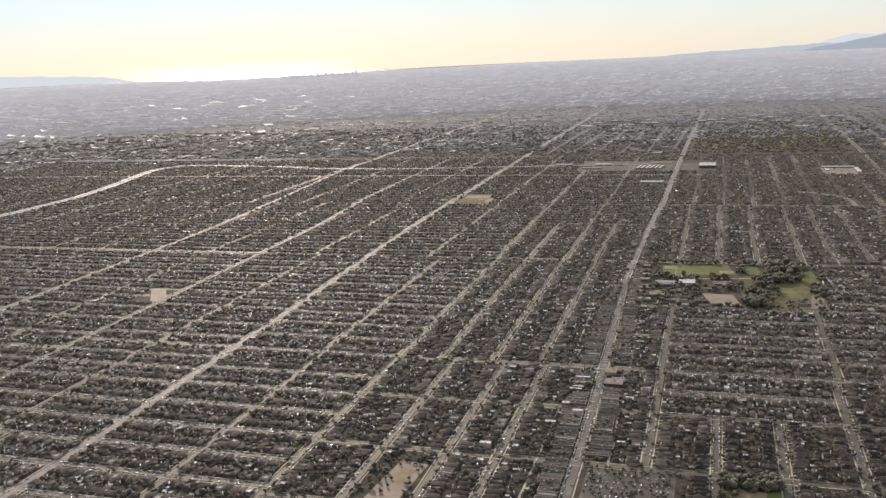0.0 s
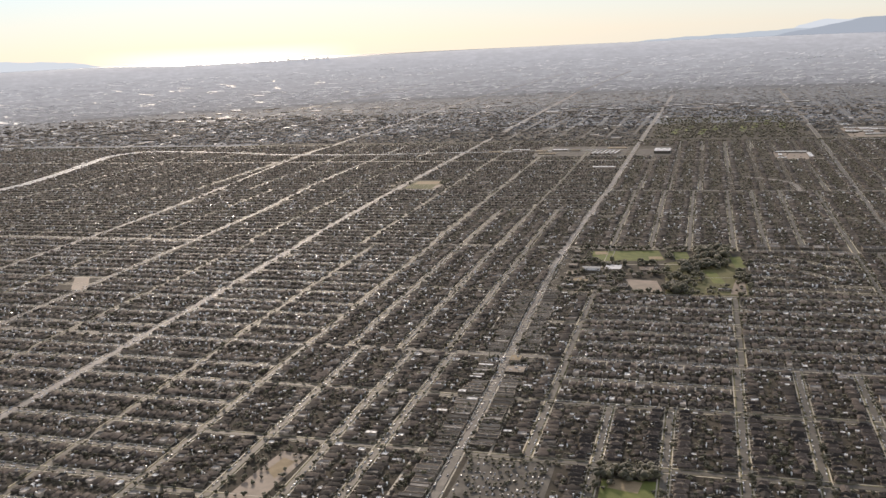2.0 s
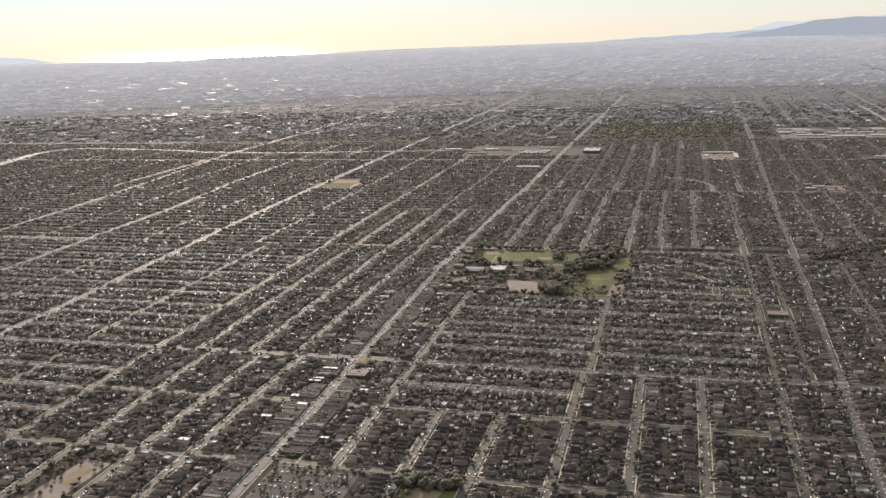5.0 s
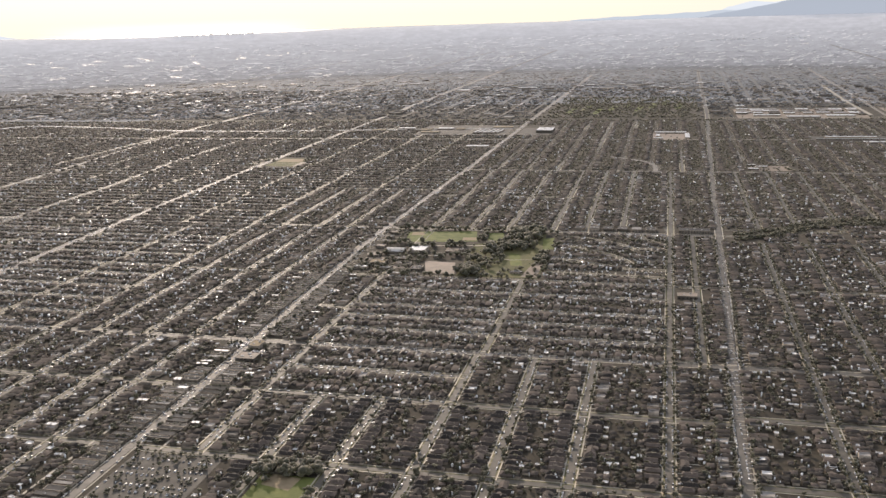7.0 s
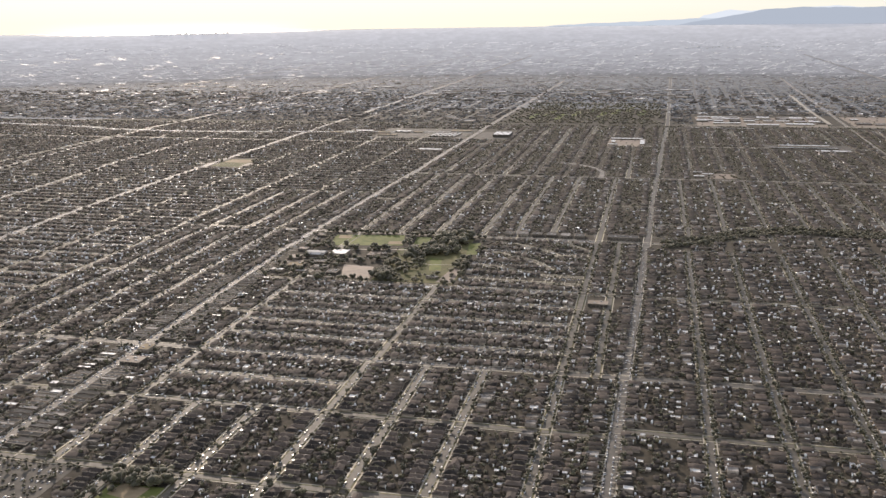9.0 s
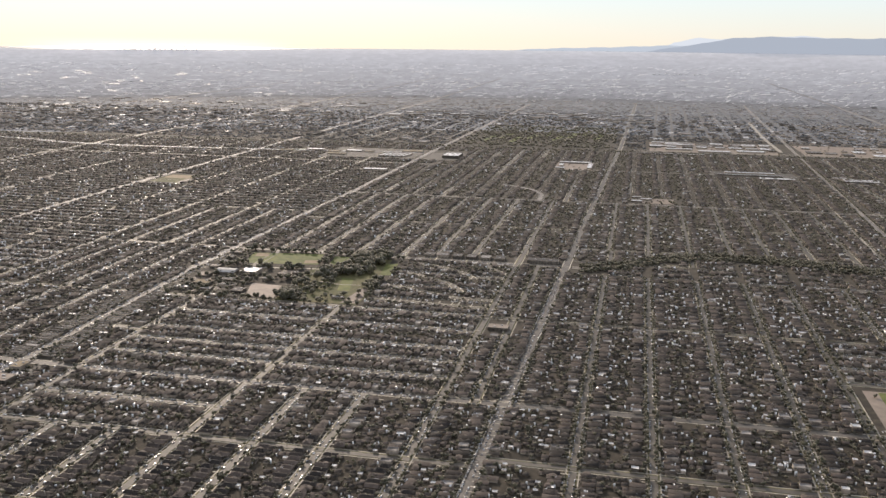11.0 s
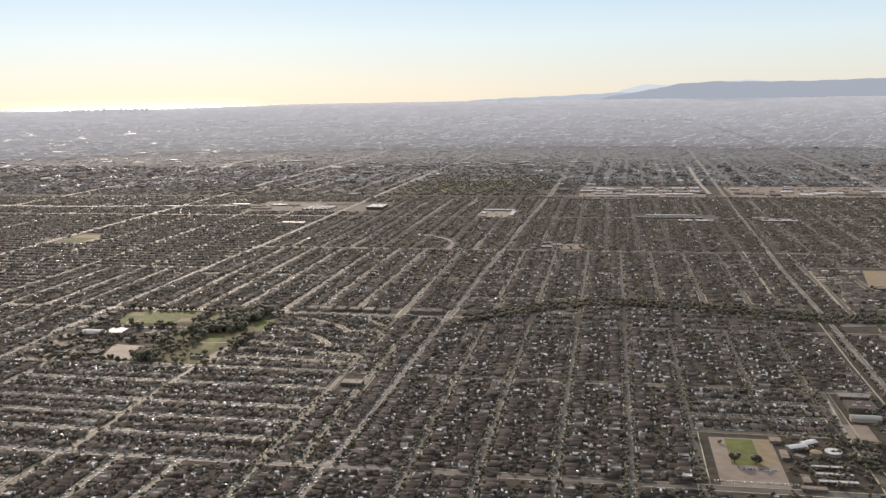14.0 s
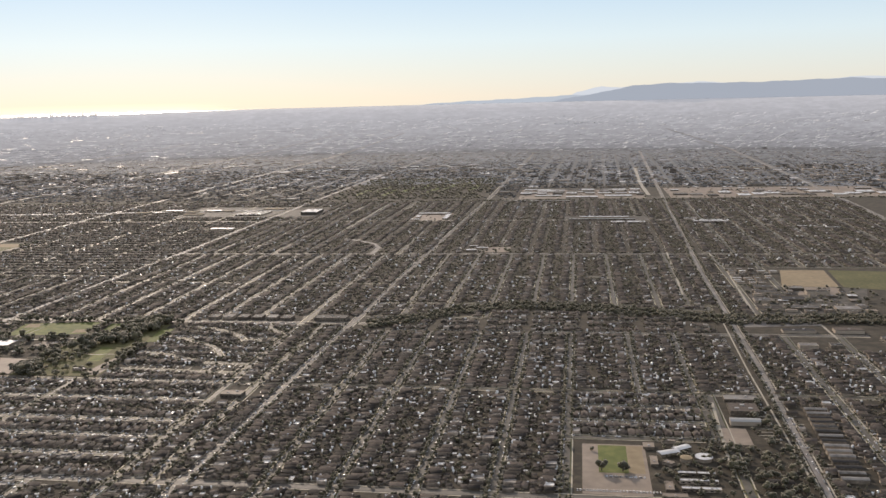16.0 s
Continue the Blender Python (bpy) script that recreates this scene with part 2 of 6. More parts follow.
M_WATER = surface("channel water", (0.02, 0.025, 0.022), (0.04, 0.045, 0.035), 0.1, 0.8, grain=0.1)
M_CONC = surface("channel concrete", (0.06, 0.055, 0.048), (0.14, 0.128, 0.11), 0.85, 0.2, grain=0.2, stain=0.4)
M_SEA = surface("sea", (0.03, 0.042, 0.052), (0.045, 0.06, 0.07), 0.4, 1.0, grain=0.02)
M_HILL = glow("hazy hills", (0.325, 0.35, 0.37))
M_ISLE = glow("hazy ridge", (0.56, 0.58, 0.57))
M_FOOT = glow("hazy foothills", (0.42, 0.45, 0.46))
M_TOWER = glow("hazy towers", (0.58, 0.53, 0.45))


# ---- mesh helpers ----
def big_mesh(name, V, polys, materials, parent=None):
    """One object from vertices (n, 3) and groups of (faces (m, k), material slot)."""
    me = bpy.data.meshes.new(name)
    V = np.asarray(V, np.float32)
    me.vertices.add(len(V))
    me.vertices.foreach_set("co", V.ravel())
    loops = np.concatenate([np.asarray(f, np.int32).ravel() for f, _ in polys])
    sizes = np.concatenate([np.full(len(f), np.asarray(f).shape[1], np.int32) for f, _ in polys])
    slots = np.concatenate([np.full(len(f), s, np.int32) for f, s in polys])
    me.loops.add(len(loops))
    me.loops.foreach_set("vertex_index", loops)
    me.polygons.add(len(sizes))
    starts = np.concatenate([[0], np.cumsum(sizes)[:-1]]).astype(np.int32)
    me.polygons.foreach_set("loop_start", starts)
    for m in materials:
        me.materials.append(m)
    me.polygons.foreach_set("material_index", slots)
    me.update(calc_edges=True)
    ob = new(name, me)
    ob.parent = parent
    return ob


def part(name, bm, material, parent=None, label=""):
    """Links a bmesh as one mesh object under a thing or part."""
    me = bpy.data.meshes.new(name)
    bmesh.ops.recalc_face_normals(bm, faces=bm.faces)
    bm.to_mesh(me)
    bm.free()
    me.materials.append(material)
    ob = new(name, me)
    ob.parent = parent
    return tagged(ob, label)


def shared(name, me, parent, m=None):
    ob = new(name, me)
    ob.parent = parent
    if m is not None:
        ob.matrix_basis = m
    return ob


def add_box(bm, x0, x1, y0, y1, z0, z1, bevel=0.0):
    r = bmesh.ops.create_cube(bm, size=1, matrix=Matrix.Translation(((x0 + x1) / 2, (y0 + y1) / 2, (z0 + z1) / 2)) @ Matrix.Diagonal((x1 - x0, y1 - y0, z1 - z0, 1)))
    if bevel:
        edges = list({e for v in r["verts"] for e in v.link_edges})
        bmesh.ops.bevel(bm, geom=edges, offset=bevel, segments=1, affect="EDGES")
    return r["verts"]


def boxed(x0, x1, y0, y1, z0, z1, bevel=0.0):
    bm = bmesh.new()
    add_box(bm, x0, x1, y0, y1, z0, z1, bevel)
    return bm


def thing(name, label, category, m, group="", kind=""):
    ob = new(name)
    ob.empty_display_size = 0.5
    ob.matrix_world = m
    return tagged(ob, label, category, group, kind)


# ---- strips of road, pavement and lawn on the plan ----
class Sheet:
    """Flat strips and patches of one material, joined into one mesh."""

    def __init__(self):
        self.V, self.F, self.n = [], [], 0

    def quad_strip(self, left, right, z, drop=0.0):
        """left, right: (n, 2) plan points of the two edges."""
        n = len(left)
        P = np.concatenate([np.c_[left, np.full(n, z)], np.c_[right, np.full(n, z)]])
        i = np.arange(n - 1)
        F = np.stack([i, i + 1, i + 1 + n, i + n], 1)[:, ::-1]
        faces = [F]
        if drop:
            P = np.concatenate([P, P - [0, 0, drop]])
            m = 2 * n
            faces += [np.stack([i, i + m, i + 1 + m, i + 1], 1), np.stack([i + n + 1, i + 1 + n + m, i + n + m, i + n], 1)]
            e = n - 1
            faces += [np.array([[0, n, n + m, m]]), np.array([[e, e + m, e + n + m, e + n]])]
        self.V.append(lay(P))
        for f in faces:
            self.F.append(f + self.n)
        self.n += len(P)

    def line(self, pts, width, z, off=0.0, step=60.0, drop=0.0):
        """A strip along plan points, its middle off to the right of them."""
        pts = np.asarray(pts, float)
        out = [pts[0]]
        for a, b in zip(pts[:-1], pts[1:]):
            k = max(1, int(np.hypot(*(b - a)) / step))
            out += [a + (b - a) * (j + 1) / k for j in range(k)]
        p = np.array(out)
        d = np.gradient(p, axis=0)
        d /= np.hypot(d[:, 0], d[:, 1])[:, None]
        nrm = np.c_[d[:, 1], -d[:, 0]]
        self.quad_strip(p + nrm * (off - width / 2), p + nrm * (off + width / 2), z, drop)

    def patch(self, pts, z, drop=0.0):
        """A convex plan polygon, counter-clockwise."""
        pts = np.asarray(pts, float)
        n = len(pts)
        P = np.c_[pts, np.full(n, z)]
        fan = np.array([[0, k, k + 1] for k in range(1, n - 1)])
        self.V.append(lay(P))
        self.F.append(fan + self.n)
        self.n += n

    def rect(self, u0, u1, v0, v1, z):
        self.patch([(u0, v0), (u1, v0), (u1, v1), (u0, v1)], z)

    def make(self, name, material):
        quads = [f for f in self.F if f.shape[1] == 4]
        tris = [f for f in self.F if f.shape[1] == 3]
        polys = []
        if quads:
            polys.append((np.concatenate(quads), 0))
        if tris:
            polys.append((np.concatenate(tris), 0))
        return big_mesh(name, np.concatenate(self.V), polys, [material])


# ---- ground, sea, distance ----
def make_ground():
    LAST = float(squeeze(25000))
    ang = np.radians(np.arange(0, 360, 1.5))
    rings = np.concatenate([[150, 400, 700, 1000, 1400, 1900, 2500, 3000, 3600, 3899], np.linspace(3906, LAST, 60)])
    def coast(a):
        w = np.degrees((a + np.pi) % (2 * np.pi) - np.pi)
        far = 23500 + 2500 * np.sin(np.radians(w * 7 + 40)) + 15000 * np.clip((w + 7) / 14, 0, 1) ** 1.5 + 14000 * np.clip((-18 - w) / 6, 0, 1)
        return squeeze(far)
    V = [[MID[0], MID[1], 0]]
    for r in rings:
        k = max(0.0, (r - 4300) / (LAST - 4300))
        rr = r + (coast(ang) - LAST) * k ** 2
        x, y = MID[0] + rr * np.sin(ang), MID[1] + rr * np.cos(ang)
        V += list(np.stack([x, y, ground_z(x, y)], 1))
    n = len(ang)
    i = np.arange(n)
    j = (i + 1) % n
    tri = np.stack([np.zeros(n, int), 1 + j, 1 + i], 1)
    quads = []
    for k in range(len(rings) - 1):
        a = 1 + k * n
        quads.append(np.stack([a + i, a + j, a + n + j, a + n + i], 1))
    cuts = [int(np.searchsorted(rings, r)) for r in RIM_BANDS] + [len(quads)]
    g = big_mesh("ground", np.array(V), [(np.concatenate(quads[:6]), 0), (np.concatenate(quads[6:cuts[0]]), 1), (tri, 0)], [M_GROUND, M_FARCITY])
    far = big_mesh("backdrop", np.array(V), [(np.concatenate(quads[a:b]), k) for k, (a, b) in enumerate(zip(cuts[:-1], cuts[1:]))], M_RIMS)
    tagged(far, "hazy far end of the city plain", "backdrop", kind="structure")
    tagged(g, "wide flat plain of yards and bare soil under the city", "ground", kind="structure")
    V, quads = [], []
    for q, far in enumerate((0, 30000, 35000, 39900)):
        rr = coast(ang) - 2 if q == 0 else np.maximum(squeeze(far), coast(ang) - 2 + q)
        x, y = MID[0] + rr * np.sin(ang), MID[1] + rr * np.cos(ang)
        V += list(np.stack([x, y, ground_z(x, y) + (0.3 if q == 0 else 0)], 1))
        if q:
            a = (q - 1) * n
            quads.append(np.stack([a + i, a + j, a + n + j, a + n + i], 1))
    s = big_mesh("water", np.array(V), [(np.concatenate(quads), 0)], [M_SEA])
    tagged(s, "distant sea glittering under the low sun", "sea", kind="structure")


def ridge(name, label, eye, dist, profile, material, depth=160.0):
    """A far range of hills: crest heights in degrees over bearings in degrees, seen from eye."""
    b = np.linspace(profile[0][0], profile[-1][0], 90)
    e = np.interp(b, [p[0] for p in profile], [p[1] for p in profile])
    e = e + 0.018 * np.sin(b * 3.1) + 0.01 * np.sin(b * 7.7 + 1)
    V = []
    for k, (back, f) in enumerate(((-depth, -1.0), (-depth * 0.45, 0.55), (0, 1.0), (depth * 0.5, 0.0))):
        d = dist + back
        x, y = eye[0] + d * np.sin(np.radians(b)), eye[1] + d * np.cos(np.radians(b))
        top = eye[2] + dist * np.tan(np.radians(e))
        low = eye[2] + dist * np.tan(np.radians(-1.3))
        z = low + (top - low) * max(f, 0) * (1 + 0.08 * np.sin(b * 9 + k) * (k == 1))
        V += list(np.stack([x, y, z], 1))
    n = len(b)
    i = np.arange(n - 1)
    quads = [np.stack([k * n + i, k * n + i + 1, (k + 1) * n + i + 1, (k + 1) * n + i], 1) for k in range(3)]
    ob = big_mesh(name, np.array(V), [(np.concatenate(quads), 0)], [material])
    tagged(ob, label, "hills", kind="structure")


make_ground()
EYE = (500.0, 82.0, 231.0)
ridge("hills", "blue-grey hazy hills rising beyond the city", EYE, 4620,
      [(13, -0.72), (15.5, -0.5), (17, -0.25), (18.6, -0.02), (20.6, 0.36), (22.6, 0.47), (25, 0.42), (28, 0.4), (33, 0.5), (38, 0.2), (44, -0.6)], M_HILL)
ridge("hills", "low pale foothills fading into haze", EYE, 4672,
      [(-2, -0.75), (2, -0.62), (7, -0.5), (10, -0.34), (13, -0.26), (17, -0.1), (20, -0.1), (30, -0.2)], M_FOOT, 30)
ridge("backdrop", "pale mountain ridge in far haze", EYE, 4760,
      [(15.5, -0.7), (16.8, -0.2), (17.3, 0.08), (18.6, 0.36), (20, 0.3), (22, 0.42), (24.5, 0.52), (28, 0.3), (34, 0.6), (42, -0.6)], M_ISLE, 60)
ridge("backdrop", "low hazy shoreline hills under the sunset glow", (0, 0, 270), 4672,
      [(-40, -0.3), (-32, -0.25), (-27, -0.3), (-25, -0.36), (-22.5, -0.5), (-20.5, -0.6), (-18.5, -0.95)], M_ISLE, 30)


# ---- streets ----
road, avenue, pale_avenue, pave, lawn, drive, freeway = Sheet(), Sheet(), Sheet(), Sheet(), Sheet(), Sheet(), Sheet()
STREETS = []    # plan boxes of right of way, to keep things off the streets


def street(pts, width=4.8, walk_off=3.7, green=True, big=False, lift=0.0, pale=False, walk_wide=0.0):
    pts = [tuple(map(float, p)) for p in pts]
    s = pale_avenue if pale else avenue if big else road
    s.line(pts, width, 0.05 + lift)
    if green:
        for side in (-1, 1):
            lawn.line(pts, walk_off - width / 2 - 0.4 + 0.9, 0.08 + lift, side * (width / 2 + (walk_off - width / 2 + 0.5) / 2), drop=0.08)
    for side in (-1, 1):
        pave.line(pts, walk_wide or (0.9 if not big else 1.2), 0.13 + lift, side * walk_off, drop=0.05)
    for a, b in zip(pts[:-1], pts[1:]):
        STREETS.append((*a, *b, walk_off + 0.6))


def near_street(u, v, extra=0.0):
    """Which of the plan points lie on a street's right of way."""
    u, v = np.asarray(u, float), np.asarray(v, float)
    bad = np.zeros(u.shape, bool)
    for a0, a1, b0, b1, w in STREETS:
        lo_u, hi_u, lo_v, hi_v = min(a0, b0) - w - extra, max(a0, b0) + w + extra, min(a1, b1) - w - extra, max(a1, b1) + w + extra
        k = (u > lo_u) & (u < hi_u) & (v > lo_v) & (v < hi_v)
        if k.any():
            dx, dy = b0 - a0, b1 - a1
            bad[k] |= np.abs((u[k] - a0) * dy - (v[k] - a1) * dx) / math.hypot(dx, dy) < w + extra
    return bad


AVE = {
    "A": [(-438, 380), (-441, 600), (-448, 900), (-464, 1300), (-467, 1610), (-468, 2384), (-470, 6000)],
    "M0": [(-84, 380), (-87, 600), (-93, 800), (-99, 954), (-102, 1030), (-101, 1200), (-91, 1526), (-84, 2280), (-62, 3700)],
    "M1": [(268, 380), (275, 750), (284, 1121), (293, 1558), (315, 2300), (338, 3900)],
    "M2": [(648, 560), (655, 760), (663, 1000), (668, 1400), (684, 1928), (700, 2400), (748, 3900)],
    "a1": [(-792, 780), (-800, 1190), (-813, 1453), (-860, 1950), (-870, 2600), (-880, 6000)],
    "a2": [(-615, 560), (-622, 1000), (-628, 1355), (-649, 1609), (-655, 2200)],
    "a3": [(-1183, 1200), (-1190, 2200)],
    "a5": [(1020, 1300), (1060, 2400), (1150, 6000)],
    "a6": [(-1500, 1500), (-1520, 5000)],
}
for k, p in AVE.items():
    wide = {"a2": 5.2, "a3": 5.2, "M1": 5.8, "A": 7.8, "a1": 6.5, "M0": 5.4, "M2": 3.8}.get(k, 7.0)
    if k == "M0":       # paler and wider surface past the park
        street(p[:5], wide, wide / 2 + 1.2, False, True, lift=0.02)
        street(p[4:], 6.4, 4.4, False, True, lift=0.02, pale=True)
    else:
        street(p, wide, wide / 2 + 1.2, False, True, lift=0.02, pale=k in ("A", "a1", "a5", "a6", "M2"))
# major cross streets
for v0, u0, u1 in ((736, -700, 285), (1128, -1100, 340), (1540, -1500, 1000), (1900, -1900, 1150), (740, 285, 760), (1105, 470, 780)):
    street([(u0, v0), ((u0 + u1) / 2, v0 + 1), (u1, v0 + (3 if v0 < 1500 else 12))], 5.6, 3.9, False, True, lift=-0.04)
# zones of blocks: street lines along u and v, and which way the houses face
ZONES = []
ZONES += [
    ([-275, -222, -176, -140, -87], [395, 470, 552, 645, 736], "v"),
    ([-87, -42], [552, 645, 736], "v"),
    ([-42, 2, 44, 91], [552, 645], "v"),
    ([-42, 91], [645, 692, 736], "h"),
    ([91, 135, 178, 231, 271], [552, 645, 736], "v"),
    ([2, 44, 91, 135, 178, 231, 271], [395, 465, 552], "v"),
    ([-438, -349, -275], [395, 440, 480, 520, 560, 602, 643, 682, 736], "h"),
    ([-448, -352, -275], [736, 781, 823, 860, 901, 936, 980, 1020, 1060, 1100, 1128], "h"),
    ([-275, -236, -189, -147, -97], [736, 930, 1128], "v"),
    ([-96, -43], [736, 830, 930, 1128], "v"),
]
ZONES += [
    ([-43, 95, 231], [736, 778, 811, 842, 888, 931], "h"),
    ([231, 255, 280], [736, 930, 1128], "v"),
    ([110, 231], [931, 972, 1018, 1070, 1128], "hx"),
    ([-465, -372, -278], [1128, 1165, 1205, 1245, 1285, 1330, 1372, 1415, 1455, 1500, 1540], "h"),
    ([-278, -235, -187, -148, -97], [1128, 1370], "v"),
    ([-278, -187, -97], [1370, 1412, 1455, 1498, 1540], "h"),
    ([-97, -45, 2, 47, 99, 136, 178, 232, 288], [1128, 1330, 1540], "v"),
    ([271, 327, 372, 419, 463, 507, 605, 650], [395, 480, 570, 655, 740], "v"),
]
ZONES += [
    ([280, 327, 371, 419, 465, 507], [740, 930, 1105], "v"),
    ([507, 560, 602, 650], [930, 1105], "v"),
    ([507, 605], [835, 866, 898, 930], "h"),
    ([612, 648], [740, 930], "v"),
    ([655, 703, 752, 800, 850], [560, 650, 740, 930, 1105], "v"),
    ([285, 327, 372, 419, 465, 507, 553, 600, 632, 666], [1225, 1380, 1540], "v"),
    ([672, 697, 745], [1180, 1330, 1540], "v"),
    ([-615, -530, -440], [520, 560, 596, 640, 675, 706, 766, 808, 867, 895, 925, 967, 1014, 1050, 1083, 1128], "h"),
]
ZONES += [
    ([-795, -705, -620], [700, 753, 808, 852, 895, 925, 967, 1014, 1050, 1083, 1117, 1155, 1190, 1240, 1290, 1340, 1390, 1440, 1490, 1540], "h"),
    ([-620, -540, -462], [1128, 1165, 1205, 1250, 1290, 1330, 1372, 1415, 1455, 1500, 1540], "h"),
    ([-1180, -1080, -985, -895, -800], list(range(740, 1541, 42)), "h"),
    ([-1560, -1470, -1380, -1290, -1184], list(range(1100, 1541, 44)), "h"),
    ([-760, -690, -615], [480, 520, 560, 600, 640, 675, 706], "h"),
    ([-900, -850, -795], [620, 660, 700, 742], "h"),
    ([-640, -580, -510, -440], [395, 438, 480, 520], "h"),
]
ZONES += [
    ([327, 372, 419, 465, 520, 575, 620], [1106, 1130, 1152], "hx"),
    ([345, 372, 396], [1128, 1152], "hx"),
    ([-20, 2], [395, 484, 552], "vx"),
    ([750, 800, 850, 900, 950], [1450, 1540], "v"),
    ([419, 465, 520, 575, 620], [1152, 1174, 1194], "hx"),
    ([620, 648], [1106, 1130, 1150], "hx"),
    ([288, 330, 372, 419], [1162, 1225], "v"),
    ([520, 560, 600, 650], [1205, 1225], "h"),
]
for lo, hi, n, way in ((-87, 298, 8, "vx"), (300, 682, 8, "vx"), (686, 1050, 8, "v")):
    ZONES.append(([lo + (hi - lo) * k / n for k in range(n + 1)], [1540, 1720, 1900, 2060, 2205], way))
for lo, hi, n in ((-1840, -870, 10), (-860, -652, 2), (-652, -468, 2), (-468, -278, 2), (-278, -90, 2)):
    ZONES.append(([lo + (hi - lo) * k / n for k in range(n + 1)], [1540 + 44 * k for k in range(9)] + [1940 + 44 * k for k in range(7)], "h"))
for u0, v0, v1 in ((-40, 1560, 1720), (9, 1545, 1680), (105, 1740, 2200), (57, 1550, 1640), (250, 1545, 1760), (57, 2050, 2205), (9, 2080, 2205), (160, 2060, 2205), (345, 1640, 1760), (395, 1640, 1700), (620, 1960, 2205), (445, 2080, 2205)):
    ZONES.append(([u0, u0 + 1], [v0, v1], "v"))

BLOCKS = []
DONE = []


def fresh(axis, c, a, b):
    """The pieces of a street line from a to b that no drawn street covers yet."""
    spans = [(a, b)]
    for ax, cc, p, q in DONE:
        if ax == axis and abs(cc - c) < 6:
            spans = [s for lo, hi in spans for s in ((lo, min(hi, p)), (max(lo, q), hi)) if s[1] - s[0] > 5]
    for lo, hi in spans:
        DONE.append((axis, c, lo, hi))
    return spans


for us, vs, way in ZONES:
    for u0, u1 in zip(us[:-1], us[1:]):
        for v0, v1 in zip(vs[:-1], vs[1:]):
            if in_view(np.array((u0 + u1) / 2), np.array((v0 + v1) / 2), 60):
                BLOCKS.append((u0, v0, u1, v1, way[0]))
    if way[-1] == "x":
        continue
    for u0 in us:
        if in_view(np.array(float(u0)), np.array(float(max(vs))), 80) and not any(abs(u0 - np.interp((vs[0] + vs[-1]) / 2, [q[1] for q in p], [q[0] for q in p])) < 14 for p in AVE.values()):
            for lo, hi in fresh("u", u0, vs[0], vs[-1]):
                street([(u0, lo), (u0, hi)])
    for v0 in vs:
        if not any(abs(v0 - w) < 8 for w in (736, 740, 1128, 1105, 1540, 1900)):
            for lo, hi in fresh("v", v0, us[0], us[-1]):
                street([(lo, v0), (hi, v0)], 4.8, 3.7, lift=-0.02, walk_wide=1.0 if v0 < 1120 else 0.7)

# curving streets beside the park
for pts in ([(112, 1070), (130, 1062), (149, 1052), (166, 1041), (180, 1027), (194, 1003)],
            [(203, 1128), (201, 1116), (208, 1102), (218, 1092), (226, 1082)],
            [(118, 1110), (140, 1104), (160, 1094), (182, 1078), (196, 1058)],
            [(112, 1012), (135, 1008), (160, 998), (185, 985), (227, 983)],
            [(110, 962), (150, 960), (227, 957)], [(198, 1058), (215, 1064), (227, 1066)]):
    street(pts, 4.0, 3.2, lift=0.012)

# ---- the park, the wash, the railway cutting and other open ground ----
grass, dirt, lot, yard, water, conc = Sheet(), Sheet(), Sheet(), Sheet(), Sheet(), Sheet()
OPEN = []       # plan boxes (u0, u1, v0, v1) kept free of houses


def keep(u0, u1, v0, v1):
    OPEN.append((u0, u1, v0, v1))


def is_open(u, v):
    bad = np.zeros(np.shape(u), bool)
    for u0, u1, v0, v1 in OPEN:
        bad |= (u > u0) & (u < u1) & (v > v0) & (v < v1)
    return bad


# park with a playing field, beside the school
grass.patch([(-58, 1062), (22, 1074), (12, 1121), (-68, 1110)], 0.10)
dirt.patch([(-60, 1094), (-44, 1096), (-50, 1110), (-63, 1109)], 0.14)
grass.patch([(33, 1078), (50, 1080), (45, 1117), (28, 1115)], 0.10)
grass.patch([(99, 1046), (110, 1050), (105, 1100), (93, 1095)], 0.10)
lawn.patch([(28, 937), (108, 938), (94, 1118), (22, 1060)], 0.09)
grass.patch([(75, 981), (87, 982), (78, 1024), (65, 1028)], 0.11)
lawn.patch([(100, 938), (109, 940), (108, 984), (95, 982)], 0.12)
yard.patch([(-4, 944), (26, 940), (17, 984), (-16, 987)], 0.12)
yard.patch([(0, 1013), (15, 1012), (13, 1044), (-6, 1042)], 0.12)
pave.line([(-44, 1042), (-20, 1049), (8, 1054), (40, 1057)], 2.6, 0.14)
pave.line([(46, 1010), (70, 1002), (98, 1006)], 1.2, 0.14)
yard.patch([(91, 942), (107, 942), (106, 990), (97, 996)], 0.13)
dirt.patch([(4, 1076), (20, 1079), (17, 1092), (2, 1090)], 0.13)
yard.rect(-82, -58, 984, 994, 0.1)
yard.rect(-58, -28, 958, 964, 0.1)
pave.line([(-60, 940), (-56, 1000)], 1.4, 0.13)
pave.line([(-86, 1008), (-40, 1006), (-8, 1010)], 1.6, 0.13)
keep(-88, 112, 934, 1124)
# shopping street car park and garden park in the foreground
lot.rect(-78, -22, 488, 547, 0.10)
keep(-80, -18, 484, 549)
yard.patch([(-206, 500), (-186, 478), (-182, 530), (-202, 533)], 0.10)
yard.patch([(-210, 452), (-184, 440), (-186, 478), (-206, 500)], 0.10)
dirt.patch([(-200, 506), (-190, 496), (-187, 520), (-197, 524)], 0.13)
keep(-222, -176, 440, 540)
grass.rect(8, 41, 480, 536, 0.10)
dirt.patch([(12, 524), (30, 520), (32, 534), (14, 536)], 0.13)
keep(4, 44, 474, 546)
# school yard with a green field
yard.rect(517, 557, 746, 823, 0.06)
grass.rect(527, 545, 777, 821, 0.11)
dirt.rect(545, 555, 777, 821, 0.11)
yard.rect(609, 627, 829, 859, 0.10)
keep(509, 648, 742, 832)
keep(612, 645, 742, 925)
